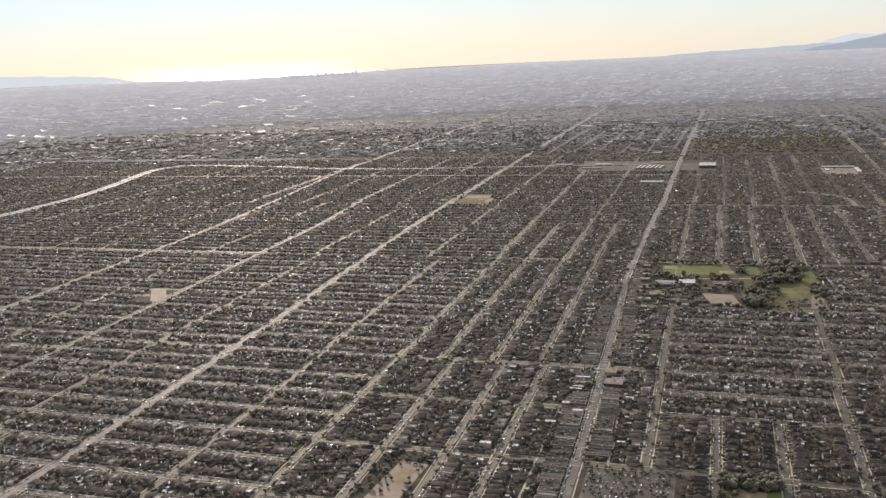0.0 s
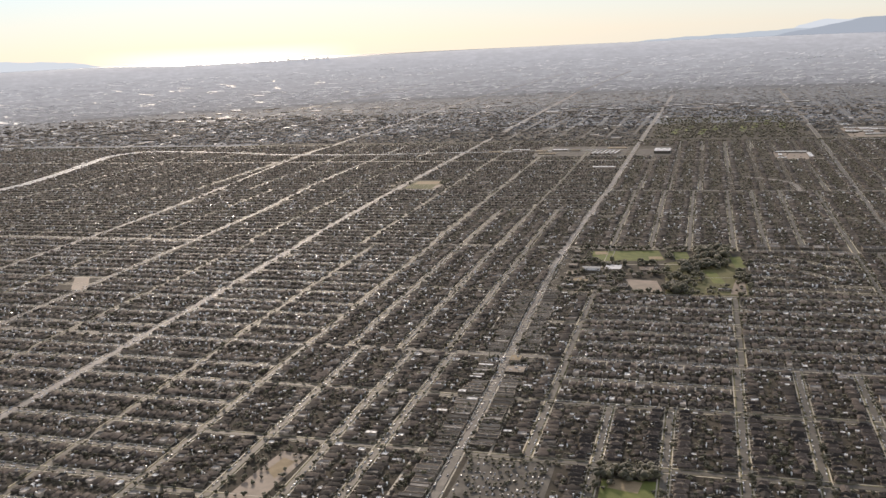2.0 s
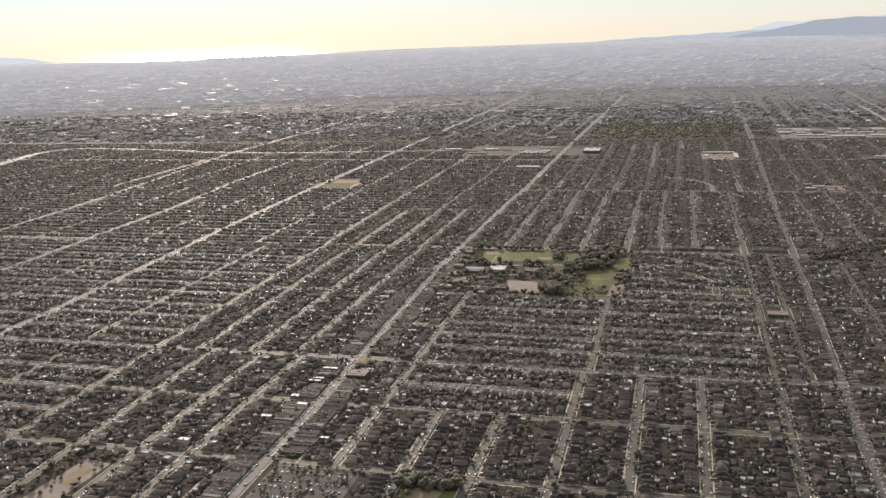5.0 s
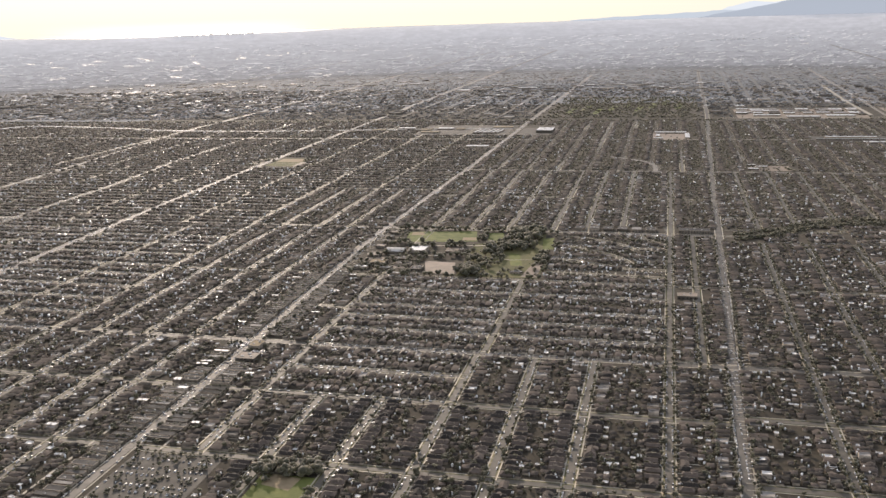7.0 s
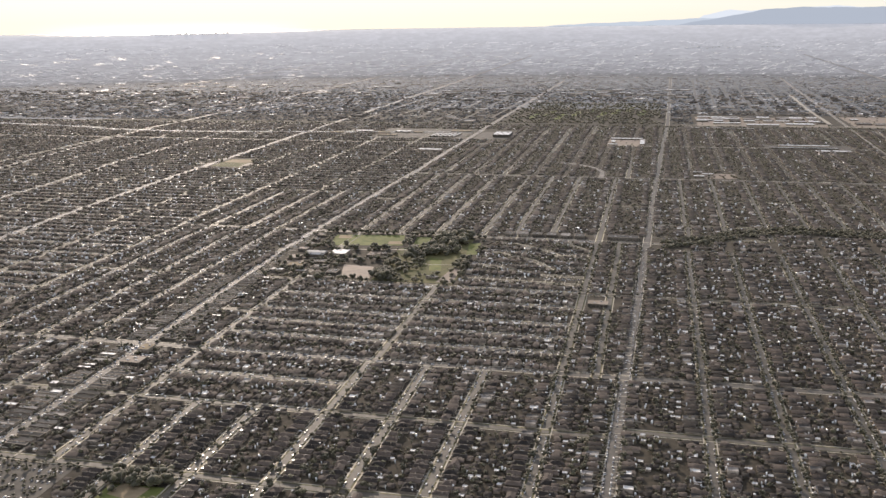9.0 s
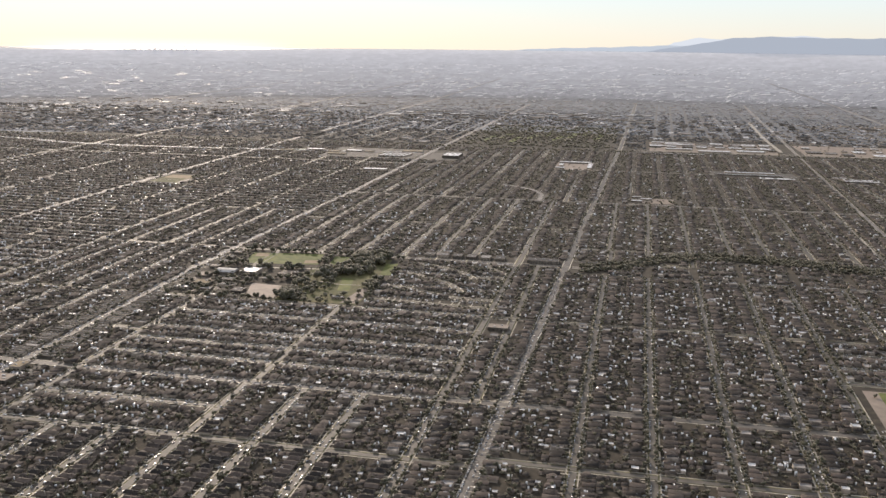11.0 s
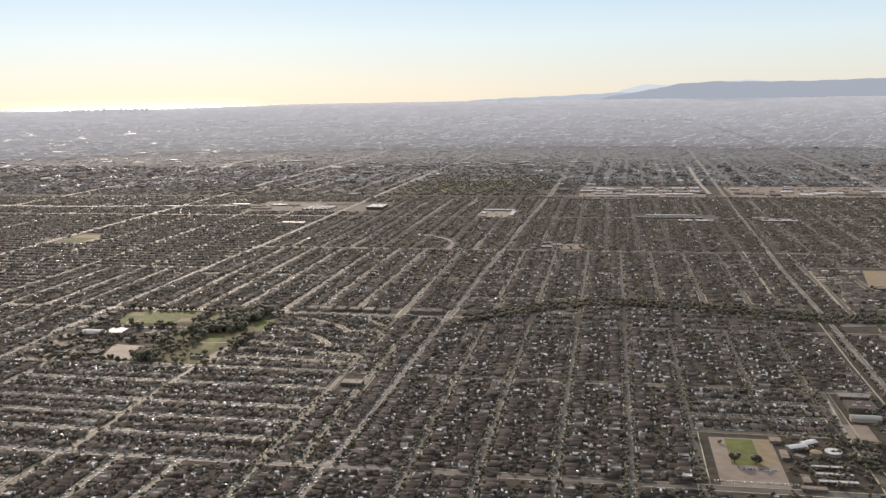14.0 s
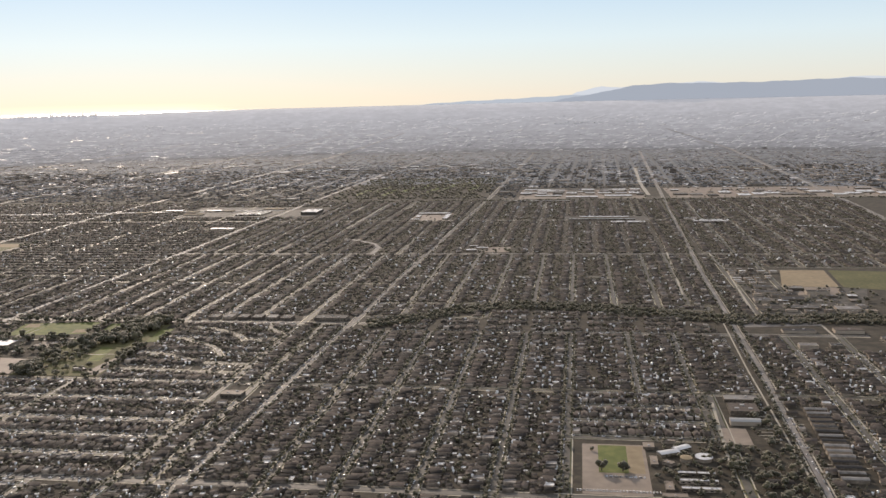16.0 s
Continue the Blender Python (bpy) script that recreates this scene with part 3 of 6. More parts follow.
# school in the north, dry field and other large plots
yard.rect(352, 412, 1560, 1606, 0.1)
keep(340, 424, 1550, 1615)
lawn.patch([(-455, 1556), (-398, 1552), (-404, 1640), (-455, 1636)], 0.1)
dirt.patch([(-452, 1600), (-406, 1598), (-406, 1636), (-452, 1633)], 0.13)
yard.rect(-404, -394, 1556, 1600, 0.12)
keep(-492, -390, 1548, 1652)
yard.patch([(-629, 868), (-611, 874), (-646, 926), (-664, 922)], 0.1)
keep(-662, -616, 864, 928)
dirt.patch([(748, 1326), (812, 1329), (820, 1430), (767, 1430)], 0.1)
lawn.patch([(816, 1328), (858, 1313), (892, 1422), (825, 1430)], 0.1)
lot.patch([(700, 1190), (800, 1180), (840, 1320), (705, 1335)], 0.08)
pale_avenue.patch([(674, 1136), (749, 1146), (747, 1185), (676, 1182)], 0.09)
yard.patch([(756, 1283), (798, 1284), (812, 1326), (769, 1326)], 0.1)
keep(690, 950, 1175, 1450)
keep(-300, -2, 1960, 2130)
lot.rect(-300, -100, 1965, 2120, 0.06)
lot.rect(-78, -2, 1965, 2080, 0.06)
# golf course
for k in range(9):
    cu, cv = -10 + k * 33, 2420 + 60 * math.sin(k * 2.1) + 20 * k
    grass.patch([(cu - 12, cv - 60), (cu + 2, cv - 70), (cu + 12, cv + 50), (cu - 2, cv + 65)], 0.1 + 0.01 * k)
keep(-70, 300, 2250, 2750)
# industrial land along the railway
yard.rect(380, 660, 2255, 2440, 0.05)
yard.rect(712, 1180, 2255, 2470, 0.05)
keep(370, 1190, 2245, 2480)
keep(490, 640, 1880, 1960)
lot.rect(488, 642, 1912, 1955, 0.06)
keep(224, 268, 884, 924)
keep(120, 336, 1130, 1162)
keep(664, 690, 768, 904)
keep(700, 790, 1055, 1130)
keep(194, 274, 1894, 2012)
keep(-160, -90, 1780, 1812)
CURVE = [(130, 1690), (160, 1668), (190, 1640), (208, 1600), (210, 1540)]
for a, b in zip(CURVE[:-1], CURVE[1:]):
    STREETS.append((*a, *b, 7.0))
pale_avenue.line(CURVE, 7.0, 0.09, step=12)
# the wash: a sunken concrete channel between dark trees
WASH = [(300, 1122), (345, 1150), (377, 1180), (420, 1206), (456, 1216), (520, 1206), (596, 1186), (669, 1162), (757, 1168), (900, 1175), (1010, 1190)]
water.line(WASH, 4.0, 0.07, step=25)
conc.line(WASH, 1.2, 0.10, 2.7, step=25, drop=0.1)
conc.line(WASH, 1.2, 0.10, -2.7, step=25, drop=0.1)
for a, b in zip(WASH[:-1], WASH[1:]):
    STREETS.append((*a, *b, 14.0))
# railway corridor
RAIL = [(-1900, 2150), (-341, 2212), (336, 2222), (1200, 2236)]
conc.line(RAIL, 9.0, 0.08, step=80)
for a, b in zip(RAIL[:-1], RAIL[1:]):
    STREETS.append((*a, *b, 15.0))
# streets beyond the railway
for u0, u1, v0, v1, gap in ((392, 670, 2490, 3800, 46), (742, 1180, 2500, 3700, 55), (-420, -60, 2300, 3000, 62)):
    for k in range(int((u1 - u0) / gap) + 1):
        p = [(u0 + k * gap, v0 + 25 * (k % 3)), (u0 + k * gap + (v1 - v0) * 0.02, v1 - 60 * (k % 4))]
        avenue.line(p, 4.6, 0.3, step=60)
        STREETS.append((*p[0], *p[1], 4.0))
# freeway with its ramp
FWY = [(-1308, 1250), (-1308, 1376), (-1304, 1481), (-1304, 1592), (-1330, 1735), (-1366, 1868), (-1400, 1995), (-1402, 2040), (-1380, 2090), (-1320, 2110), (-1242, 2098), (-1110, 2082), (-935, 2030), (-720, 2012), (-470, 2040), (-100, 2075)]
for off in (-6.5, 6.5):
    freeway.line(FWY[:11], 9.5, 0.6, off, step=20, drop=0.5)
    freeway.line(FWY[10:], 4.0, 0.5, off * 0.5, step=20, drop=0.4)
RAMP = [(-1933, 2060), (-1650, 2020), (-1500, 1996), (-1425, 1962), (-1396, 1900), (-1372, 1830)]
freeway.line(RAMP, 6.0, 0.7, step=12, drop=0.6)
for a, b in zip(FWY[:-1], FWY[1:]):
    STREETS.append((*a, *b, 15.0))


# ---- many houses, trees and cars ----
def gable(w, d, h, r, over=0.35, hip=0.0):
    """Vertices and faces of a house: walls, and a roof with eaves."""
    a, b = w / 2, d / 2
    V = [(-a, -b, 0), (a, -b, 0), (a, b, 0), (-a, b, 0), (-a, -b, h), (a, -b, h), (a, b, h), (-a, b, h)]
    walls = [(0, 1, 5, 4), (1, 2, 6, 5), (2, 3, 7, 6), (3, 0, 4, 7)]
    a, b = a + over, b + over
    z = h - 0.08
    V += [(-a, -b, z), (a, -b, z), (a, b, z), (-a, b, z), (0, -b + hip, h + r), (0, b - hip, h + r)]
    quads = [(9, 10, 13, 12), (11, 8, 12, 13)]
    tris = [(8, 9, 12), (10, 11, 13)]
    return np.array(V, float), np.array(walls), np.array(quads), np.array(tris)


def flat_house(w, d, h):
    """A flat-roofed box with a parapet round a sunken roof."""
    a, b = w / 2, d / 2
    i, j = a - 0.2, b - 0.2
    V = [(-a, -b, 0), (a, -b, 0), (a, b, 0), (-a, b, 0), (-a, -b, h), (a, -b, h), (a, b, h), (-a, b, h),
         (-i, -j, h), (i, -j, h), (i, j, h), (-i, j, h), (-i, -j, h - 0.25), (i, -j, h - 0.25), (i, j, h - 0.25), (-i, j, h - 0.25)]
    walls = [(0, 1, 5, 4), (1, 2, 6, 5), (2, 3, 7, 6), (3, 0, 4, 7)]
    top = [(12, 13, 14, 15)] + [(4 + k, 4 + (k + 1) % 4, 8 + (k + 1) % 4, 8 + k) for k in range(4)] + [(8 + k, 8 + (k + 1) % 4, 12 + (k + 1) % 4, 12 + k) for k in range(4)]
    return np.array(V, float), np.array(walls), np.array(top), np.zeros((0, 3), int)


class Crowd:
    """Many copies of small templates, joined into one mesh."""

    def __init__(self):
        self.V, self.polys, self.n = [], [], 0

    def add(self, template, slots, U, Vv, turn, sx, sy, sz, lift=0.0, drape=False):
        T, groups = template[0], template[1:]
        U, Vv, turn = (np.asarray(q, float) for q in (U, Vv, turn))
        m = len(U)
        if not m:
            return
        sx, sy, sz = (np.broadcast_to(np.asarray(q, float), (m,)) for q in (sx, sy, sz))
        c, s = np.cos(turn), np.sin(turn)
        X, Y, Z = T[None, :, 0] * sx[:, None], T[None, :, 1] * sy[:, None], T[None, :, 2] * sz[:, None]
        ou, ov = X * c[:, None] - Y * s[:, None], X * s[:, None] + Y * c[:, None]
        bx, by = far_xy(U, Vv)
        bz = ground_z(bx, by)
        wx, wy = ou * CT + ov * ST, -ou * ST + ov * CT
        P = np.stack([bx[:, None] + wx, by[:, None] + wy, bz[:, None] + Z + lift], 2).reshape(-1, 3)
        if drape:       # follows the rising ground
            P[:, 2] += ground_z(P[:, 0], P[:, 1]) - np.repeat(bz, len(T))
        self.V.append(P)
        base = self.n + np.arange(m) * len(T)
        for g, slot in zip(groups, slots):
            if len(g):
                self.polys.append(((g[None] + base[:, None, None]).reshape(-1, g.shape[1]), slot))
        self.n += len(P)

    def make(self, name, materials):
        return big_mesh(name, np.concatenate(self.V), self.polys, materials)


OCT = np.array([(1, 0, 0), (0, 1, 0), (-1, 0, 0), (0, -1, 0), (0, 0, 1), (0, 0, -0.6)], float)
OCT_F = np.array([(0, 1, 4), (1, 2, 4), (2, 3, 4), (3, 0, 4), (1, 0, 5), (2, 1, 5), (3, 2, 5), (0, 3, 5)])


def ico():
    p = (1 + 5 ** 0.5) / 2
    V = np.array([(-1, p, 0), (1, p, 0), (-1, -p, 0), (1, -p, 0), (0, -1, p), (0, 1, p), (0, -1, -p), (0, 1, -p), (p, 0, -1), (p, 0, 1), (-p, 0, -1), (-p, 0, 1)], float)
    V /= np.linalg.norm(V[0])
    F = np.array([(0, 11, 5), (0, 5, 1), (0, 1, 7), (0, 7, 10), (0, 10, 11), (1, 5, 9), (5, 11, 4), (11, 10, 2), (10, 7, 6), (7, 1, 8),
                  (3, 9, 4), (3, 4, 2), (3, 2, 6), (3, 6, 8), (3, 8, 9), (4, 9, 5), (2, 4, 11), (6, 2, 10), (8, 6, 7), (9, 8, 1)])
    return V, F


def clump_tree(seed, lumps, leaves, height=1.0):
    """A tree crown of lumps and loose leaf clumps over a trunk, about 1 wide and 1.2 high."""
    rng = np.random.default_rng(seed)
    V0, F0 = ico()
    V, F = [], []
    n = 0
    for k in range(lumps):
        a, q = rng.uniform(0, 6.28), rng.uniform(0.1, 0.34) * (k > 0)
        s = rng.uniform(0.24, 0.36) if k else 0.38
        P = V0 * (s * rng.uniform(0.7, 1.2, (12, 1))) * [1, 1, 0.85] + [q * math.cos(a), q * math.sin(a), 0.62 + rng.uniform(-0.16, 0.26) * (k > 0)]
        V.append(P)
        F.append(F0 + n)
        n += 12
    for k in range(leaves):
        d = rng.normal(size=3)
        d /= np.linalg.norm(d)
        c = d * [0.5, 0.5, 0.42] * rng.uniform(0.75, 1.12) + [0, 0, 0.66]
        t = rng.normal(size=(4, 3)) * 0.085
        V.append(c + t)
        F.append(np.array([(0, 1, 2), (0, 2, 3), (0, 3, 1), (1, 3, 2)]) + n)
        n += 4
    crown = (np.concatenate(V), np.concatenate(F))
    t = np.array([(0.05 * math.cos(k * 2.09), 0.05 * math.sin(k * 2.09), z) for z in (0, 0.5) for k in range(3)])
    tf = np.array([(0, 1, 4, 3), (1, 2, 5, 4), (2, 0, 3, 5)])
    return crown, (t, tf)


def tree_template(seed, lumps, leaves):
    (V, F), (t, tf) = clump_tree(seed, lumps, leaves)
    q = np.random.default_rng(seed + 9)
    lump = OCT * q.uniform(0.22, 0.42, (6, 1)) + [q.uniform(-0.3, 0.3), q.uniform(-0.3, 0.3), q.uniform(0.5, 0.85)]
    V, F = np.concatenate([V, lump]), np.concatenate([F, OCT_F + len(V)])
    V[:, 2] -= 0.1
    return np.concatenate([V, t]), F, tf + len(V)


def cone_tree(seed):
    rng = np.random.default_rng(seed)
    V, F = [], []
    n = 0
    for k in range(4):
        r = 0.3 * (1 - k / 5)
        ring = [(r * math.cos(a) * rng.uniform(0.7, 1.2), r * math.sin(a) * rng.uniform(0.7, 1.2), 0.2 + k * 0.28) for a in np.linspace(0, 5.3, 6)]
        V += ring + [(0, 0, 0.62 + k * 0.3)]
        F += [(n + j, n + (j + 1) % 6, n + 6) for j in range(6)]
        n += 7
    t = [(0.04 * math.cos(k * 2.09), 0.04 * math.sin(k * 2.09), z) for z in (0, 0.3) for k in range(3)]
    return np.array(V + t), np.array(F), np.array([(0, 1, 4, 3), (1, 2, 5, 4), (2, 0, 3, 5)]) + n


def palm_template():
    V, F, Q = [], [], []
    for k in range(4):
        V.append((0.012 * math.cos(k * 1.57), 0.012 * math.sin(k * 1.57), 0))
    for k in range(4):
        V.append((0.009 * math.cos(k * 1.57), 0.009 * math.sin(k * 1.57), 1))
    Q = [(k, (k + 1) % 4, 4 + (k + 1) % 4, 4 + k) for k in range(4)]
    for k in range(9):
        a = k * 0.7
        n = len(V)
        c, s = math.cos(a), math.sin(a)
        V += [(0, 0, 1.0), (0.1 * c - 0.03 * s, 0.1 * s + 0.03 * c, 1.05), (0.1 * c + 0.03 * s, 0.1 * s - 0.03 * c, 1.05), (0.19 * c, 0.19 * s, 0.93)]
        F += [(n, n + 1, n + 2), (n + 1, n + 3, n + 2)]
    return np.array(V), np.array(F), np.array(Q)


CAR_V = np.array([(x, y, z) for z in (0.12, 0.36) for x, y in ((-0.42, -1.05), (0.42, -1.05), (0.42, 1.05), (-0.42, 1.05))] + [(x, y, z) for x, y, z in (
    (-0.38, -0.75, 0.37), (0.38, -0.75, 0.37), (0.38, 0.5, 0.37), (-0.38, 0.5, 0.37), (-0.32, -0.5, 0.66), (0.32, -0.5, 0.66), (0.32, 0.2, 0.66), (-0.32, 0.2, 0.66))])
CAR_BODY = np.array([(0, 1, 5, 4), (1, 2, 6, 5), (2, 3, 7, 6), (3, 0, 4, 7), (4, 5, 6, 7), (12, 13, 14, 15)])
CAR_GLASS = np.array([(8, 9, 13, 12), (9, 10, 14, 13), (10, 11, 15, 14), (11, 8, 12, 15)])
CAR = (CAR_V, CAR_BODY, CAR_GLASS)

rng = np.random.default_rng(7)
houses, trees, cars = Crowd(), Crowd(), Crowd()
HOUSE = [gable(4.3, 7.6, 1.7, 1.0, hip=0), gable(4.4, 7.0, 1.7, 1.1, hip=1.9), gable(4.0, 8.4, 1.7, 0.9, hip=1.4)]
SHED = gable(3.0, 3.2, 1.3, 0.5, over=0.15)
BOX = flat_house(4.4, 7.2, 2.0)
TREES = [tree_template(s, 2, 5) for s in range(7)]
FAR_TREES = []
for s in range(4):
    q = np.random.default_rng(s + 40)
    two = [OCT * q.uniform(0.34, 0.55, (6, 1)) + [0, 0, 0.5], OCT * q.uniform(0.22, 0.42, (6, 1)) + [q.uniform(-0.3, 0.3), q.uniform(-0.3, 0.3), q.uniform(0.5, 0.75)]]
    two.append(OCT * q.uniform(0.12, 0.34, (6, 1)) + [q.uniform(-0.45, 0.45), q.uniform(-0.45, 0.45), q.uniform(0.3, 0.7)])
    FAR_TREES.append((np.concatenate(two), np.concatenate([OCT_F, OCT_F + 6, OCT_F + 12])))
LUMPS = [(OCT * np.random.default_rng(s).uniform(0.38, 0.62, (6, 1)) + [0, 0, 0.42], OCT_F) for s in range(4)]
CONE, PALM = cone_tree(3), palm_template()

H = []      # houses: u, v, turn, kind
T = []      # trees: u, v, width
C = []      # cars: u, v, turn
for u0, v0, u1, v1, way in BLOCKS:
    flip = way == "h"
    a0, a1, b0, b1 = (v0, v1, u0, u1) if flip else (u0, u1, v0, v1)      # a: across the rows, b: along them
    if a1 - a0 < 16 or b1 - b0 < 14:
        continue
    rows = [(a0, 1), (a1, -1)] if a1 - a0 > 27 else [((a0, 1) if rng.random() < 0.5 else (a1, -1))]
    deep = (a1 - a0) / len(rows)
    front = 5.2 if deep > 16 else 4.5
    for edge, inward in rows:
        shy = flip and inward < 0      # houses that stand back from the street behind them
        front = (5.2 if deep > 16 else 4.5) + (1.8 if shy and deep > 14 else 0)
        step = rng.uniform(5.3, 6.3)
        b = b0 + 6.0
        while b < b1 - 5:
            size = min(8.0, deep - front - 1.5) * rng.uniform(0.72, 1.05)
            a = edge + inward * (front + size / 2 + rng.uniform(-0.3, 2.2))
            uu, vv = (b + rng.uniform(-0.5, 0.5), a) if flip else (a, b + rng.uniform(-0.5, 0.5))
            face = (0 if inward > 0 else math.pi) + (0 if flip else -math.pi / 2)
            H.append((uu, vv, face + (math.pi / 2 if rng.random() < 0.3 and size < 6.5 else 0), rng.random(), size / 8.0))
            if rng.random() < 0.5 and v0 < 1500:       # a wing of the house
                a2 = a + inward * rng.uniform(-1.5, 2.5)
                uu, vv = (b + 1.5, a2) if flip else (a2, b + 1.5)
                H.append((uu, vv, face + math.pi / 2, 2.2, 1.2))
            # driveway tick, from the street to the house
            q = b + step * 0.42
            d0, d1 = edge + inward * 2.4, edge + inward * (front + rng.uniform(5.0, max(6.0, min(12.0, deep - front - 2))) if rng.random() < 0.6 else front + rng.uniform(0.3, 3.5))
            if rng.random() < 0.8 and not is_open(*((q, d0) if flip else (d0, q))):
                if flip:
                    drive.rect(q - 0.5, q + 0.5, min(d0, d1), max(d0, d1), 0.16)
                else:
                    drive.rect(min(d0, d1), max(d0, d1), q - 0.5, q + 0.5, 0.16)
            # back building and trees
            for back in (2.0, 6.0, 10.0)[:1 + (deep > 17) + (deep > 22)]:
                if rng.random() < (0.6 if v0 < 1128 else 0.4 if v0 < 1540 else 0.15) and deep > 14:
                    a2 = edge + inward * (deep - back - rng.uniform(0, 1.2))
                    b2 = b + rng.uniform(-2.2, 2.2)
                    H.append(((b2, a2) if flip else (a2, b2)) + (face, 2.0, rng.uniform(0.8, 1.3)))
            for _ in range(rng.poisson((0.042 if flip and 700 < v0 < 1128 and u0 > -100 else 0.029 if v0 < 1128 else 0.034 if v0 < 1540 else 0.034) * step * max(deep - 10, 5))):
                a3 = edge + inward * (deep - (deep - 9) * rng.random() ** 1.2)
                b3 = b + rng.uniform(-3.0, 3.0)
                T.append(((b3, a3) if flip else (a3, b3)) + (rng.uniform(1.6, 3.0) if rng.random() < 0.5 else rng.uniform(2.8, 4.8),))
            if rng.random() < 0.5:
                a3 = edge + inward * (front + rng.uniform(0, 6))
                T.append(((b + step / 2, a3) if flip else (a3, b + step / 2)) + (rng.uniform(1.2, 2.4),))
            if rng.random() < (0.12 if shy else 0.4):
                a3 = edge + inward * rng.uniform(2.8, 4.8)
                T.append(((b + rng.uniform(-3, 3), a3) if flip else (a3, b + rng.uniform(-3, 3))) + (rng.uniform(1.5, 3.6),))
            if rng.random() < (0.8 if v0 < 1128 else 0.35):
                a4 = edge + inward * 1.9
                b4 = b + rng.uniform(-3, 3)
                C.append(((b4, a4) if flip else (a4, b4)) + (math.pi / 2 if flip else 0.0,))
            if rng.random() < (0.3 if v0 < 1128 else 0.06):
                a4 = edge + inward * rng.uniform(4.5, 6.0)
                C.append(((q, a4) if flip else (a4, q)) + (0.0 if flip else math.pi / 2,))
            b += step
H, T, C = np.array(H), np.array(T), np.array(C)
H = H[in_view(H[:, 0], H[:, 1]) & ~is_open(H[:, 0], H[:, 1]) & ~near_street(H[:, 0], H[:, 1], 0.3)]
m0 = np.interp(H[:, 1], [p[1] for p in AVE["M0"]], [p[0] for p in AVE["M0"]])
H = H[~((np.abs(H[:, 0] - m0) < 21) & (H[:, 1] < 934))]
T[:, 2] *= 0.95
T = T[in_view(T[:, 0], T[:, 1]) & ~is_open(T[:, 0], T[:, 1]) & ~near_street(T[:, 0], T[:, 1], -1.6) & (~near_street(T[:, 0], T[:, 1], 1.2) | (rng.random(len(T)) < 0.6)) & ((T[:, 0] > -300) | (T[:, 1] < 650) | (rng.random(len(T)) < 0.75))]
C = C[in_view(C[:, 0], C[:, 1]) & ~is_open(C[:, 0], C[:, 1])]
# parked cars along the avenues
extra = []
for k in ("A", "M0", "M1", "a1", "a2"):
    p = np.array(AVE[k])
    for v in np.arange(max(400, p[0, 1]), 2200, 5.5):
        for side in (-3.7, 3.7, -1.3, 1.3):
            if rng.random() < (0.5 if abs(side) > 2 else 0.05):
                extra.append((np.interp(v, p[:, 1], p[:, 0]) + side * (0.75 if k == "a2" else 1), v + rng.uniform(-1, 1), 0.0))
# cars in the car parks
for k in range(60):
    extra.append((rng.uniform(-106, -93), rng.uniform(716, 731), 1.57))
    extra.append((rng.uniform(-82, -66), rng.uniform(706, 716), 0.0))
for r in range(6):
    for k in range(16):
        if rng.random() < 0.75:
            extra.append((-76 + k * 3.3 + rng.uniform(-0.6, 0.6), 492 + r * 9 + (r % 2) * 2.2 + rng.uniform(-0.3, 0.3), 0.1 * rng.normal()))
for k in range(26):
    extra.append((514 + k * 1.9, 751 + rng.uniform(-0.3, 0.3), 0.0))
    extra.append((530 + k * 0.95, 771.5, 0.0)) if k % 3 else None
C = np.concatenate([C, np.array(extra)])
C = C[in_view(C[:, 0], C[:, 1])]
C = C[(C[:, 1] < 1128) | (rng.random(len(C)) < 0.55)]
C = np.c_[C, np.full(len(C), 0.1)]

# trees that line the avenues, the wash, the railway and the park
line_t = []
for k, off in (("M1", 5.0), ("M2", 4.6), ("M0", 6.4)):
    p = np.array(AVE[k])
    for v in np.arange(max(400, p[0, 1]), 2200, 3.4):
        for side in (-1, 1):
            if rng.random() < (0.25 if k == "M0" else (0.85 if v < 1110 else 0.3) if k == "M1" else 0.85):
                line_t.append((np.interp(v, p[:, 1], p[:, 0]) + side * (off + rng.uniform(-0.7, 1.2)), v, rng.uniform(2.2, 5.0)))
for u in (231, 255, 327, 371, 419, 465, 507, 560, 602):     # streets that trees grow over
    for v in np.arange(400, 1104, 2.8):
        for side in (-1, 1):
            if rng.random() < (0.62 if u > 300 else 0.42):
                line_t.append((u + side * rng.uniform(2.0, 4.4), v + rng.uniform(-1, 1), rng.uniform(2.4, 4.8)))
grown = False
for ax, c, lo, hi in DONE:
    for s in np.arange(lo, hi, 4.0):
        if (s - lo) % 72 < 4:
            grown = rng.random() < (0.25 if c < -200 and ax == "u" else 0.85 if c > 285 else 0.5)
        if rng.random() < (0.2 if ax == "v" else 0.46 if s < 1128 else 0.75 if grown else 0.12):
            off = rng.uniform(2.3, 3.8) * rng.choice((-1, 1))
            line_t.append((c + off, s, rng.uniform(2.2, 4.6)) if ax == "u" else (s, c + off, rng.uniform(2.0, 4.0)))
line_t = [q for q in line_t if in_view(np.array(q[0]), np.array(q[1])) and not is_open(np.array(q[0]), np.array(q[1]))]
for path, n, w0, w1, spread in ((WASH, 2300, 3.6, 5.8, 13), (RAIL, 1300, 3, 6, 11), (WASH, 450, 3.0, 5.2, 20)):
    p = np.array(path, float)
    s = np.concatenate([[0], np.cumsum(np.hypot(*np.diff(p, axis=0).T))])
    for q in rng.uniform(0, s[-1], n):
        off = rng.uniform(3.5, spread + 2) * rng.choice((-1, 1))
        line_t.append((np.interp(q, s, p[:, 0]), np.interp(q, s, p[:, 1]) + off, rng.uniform(w0, w1)))
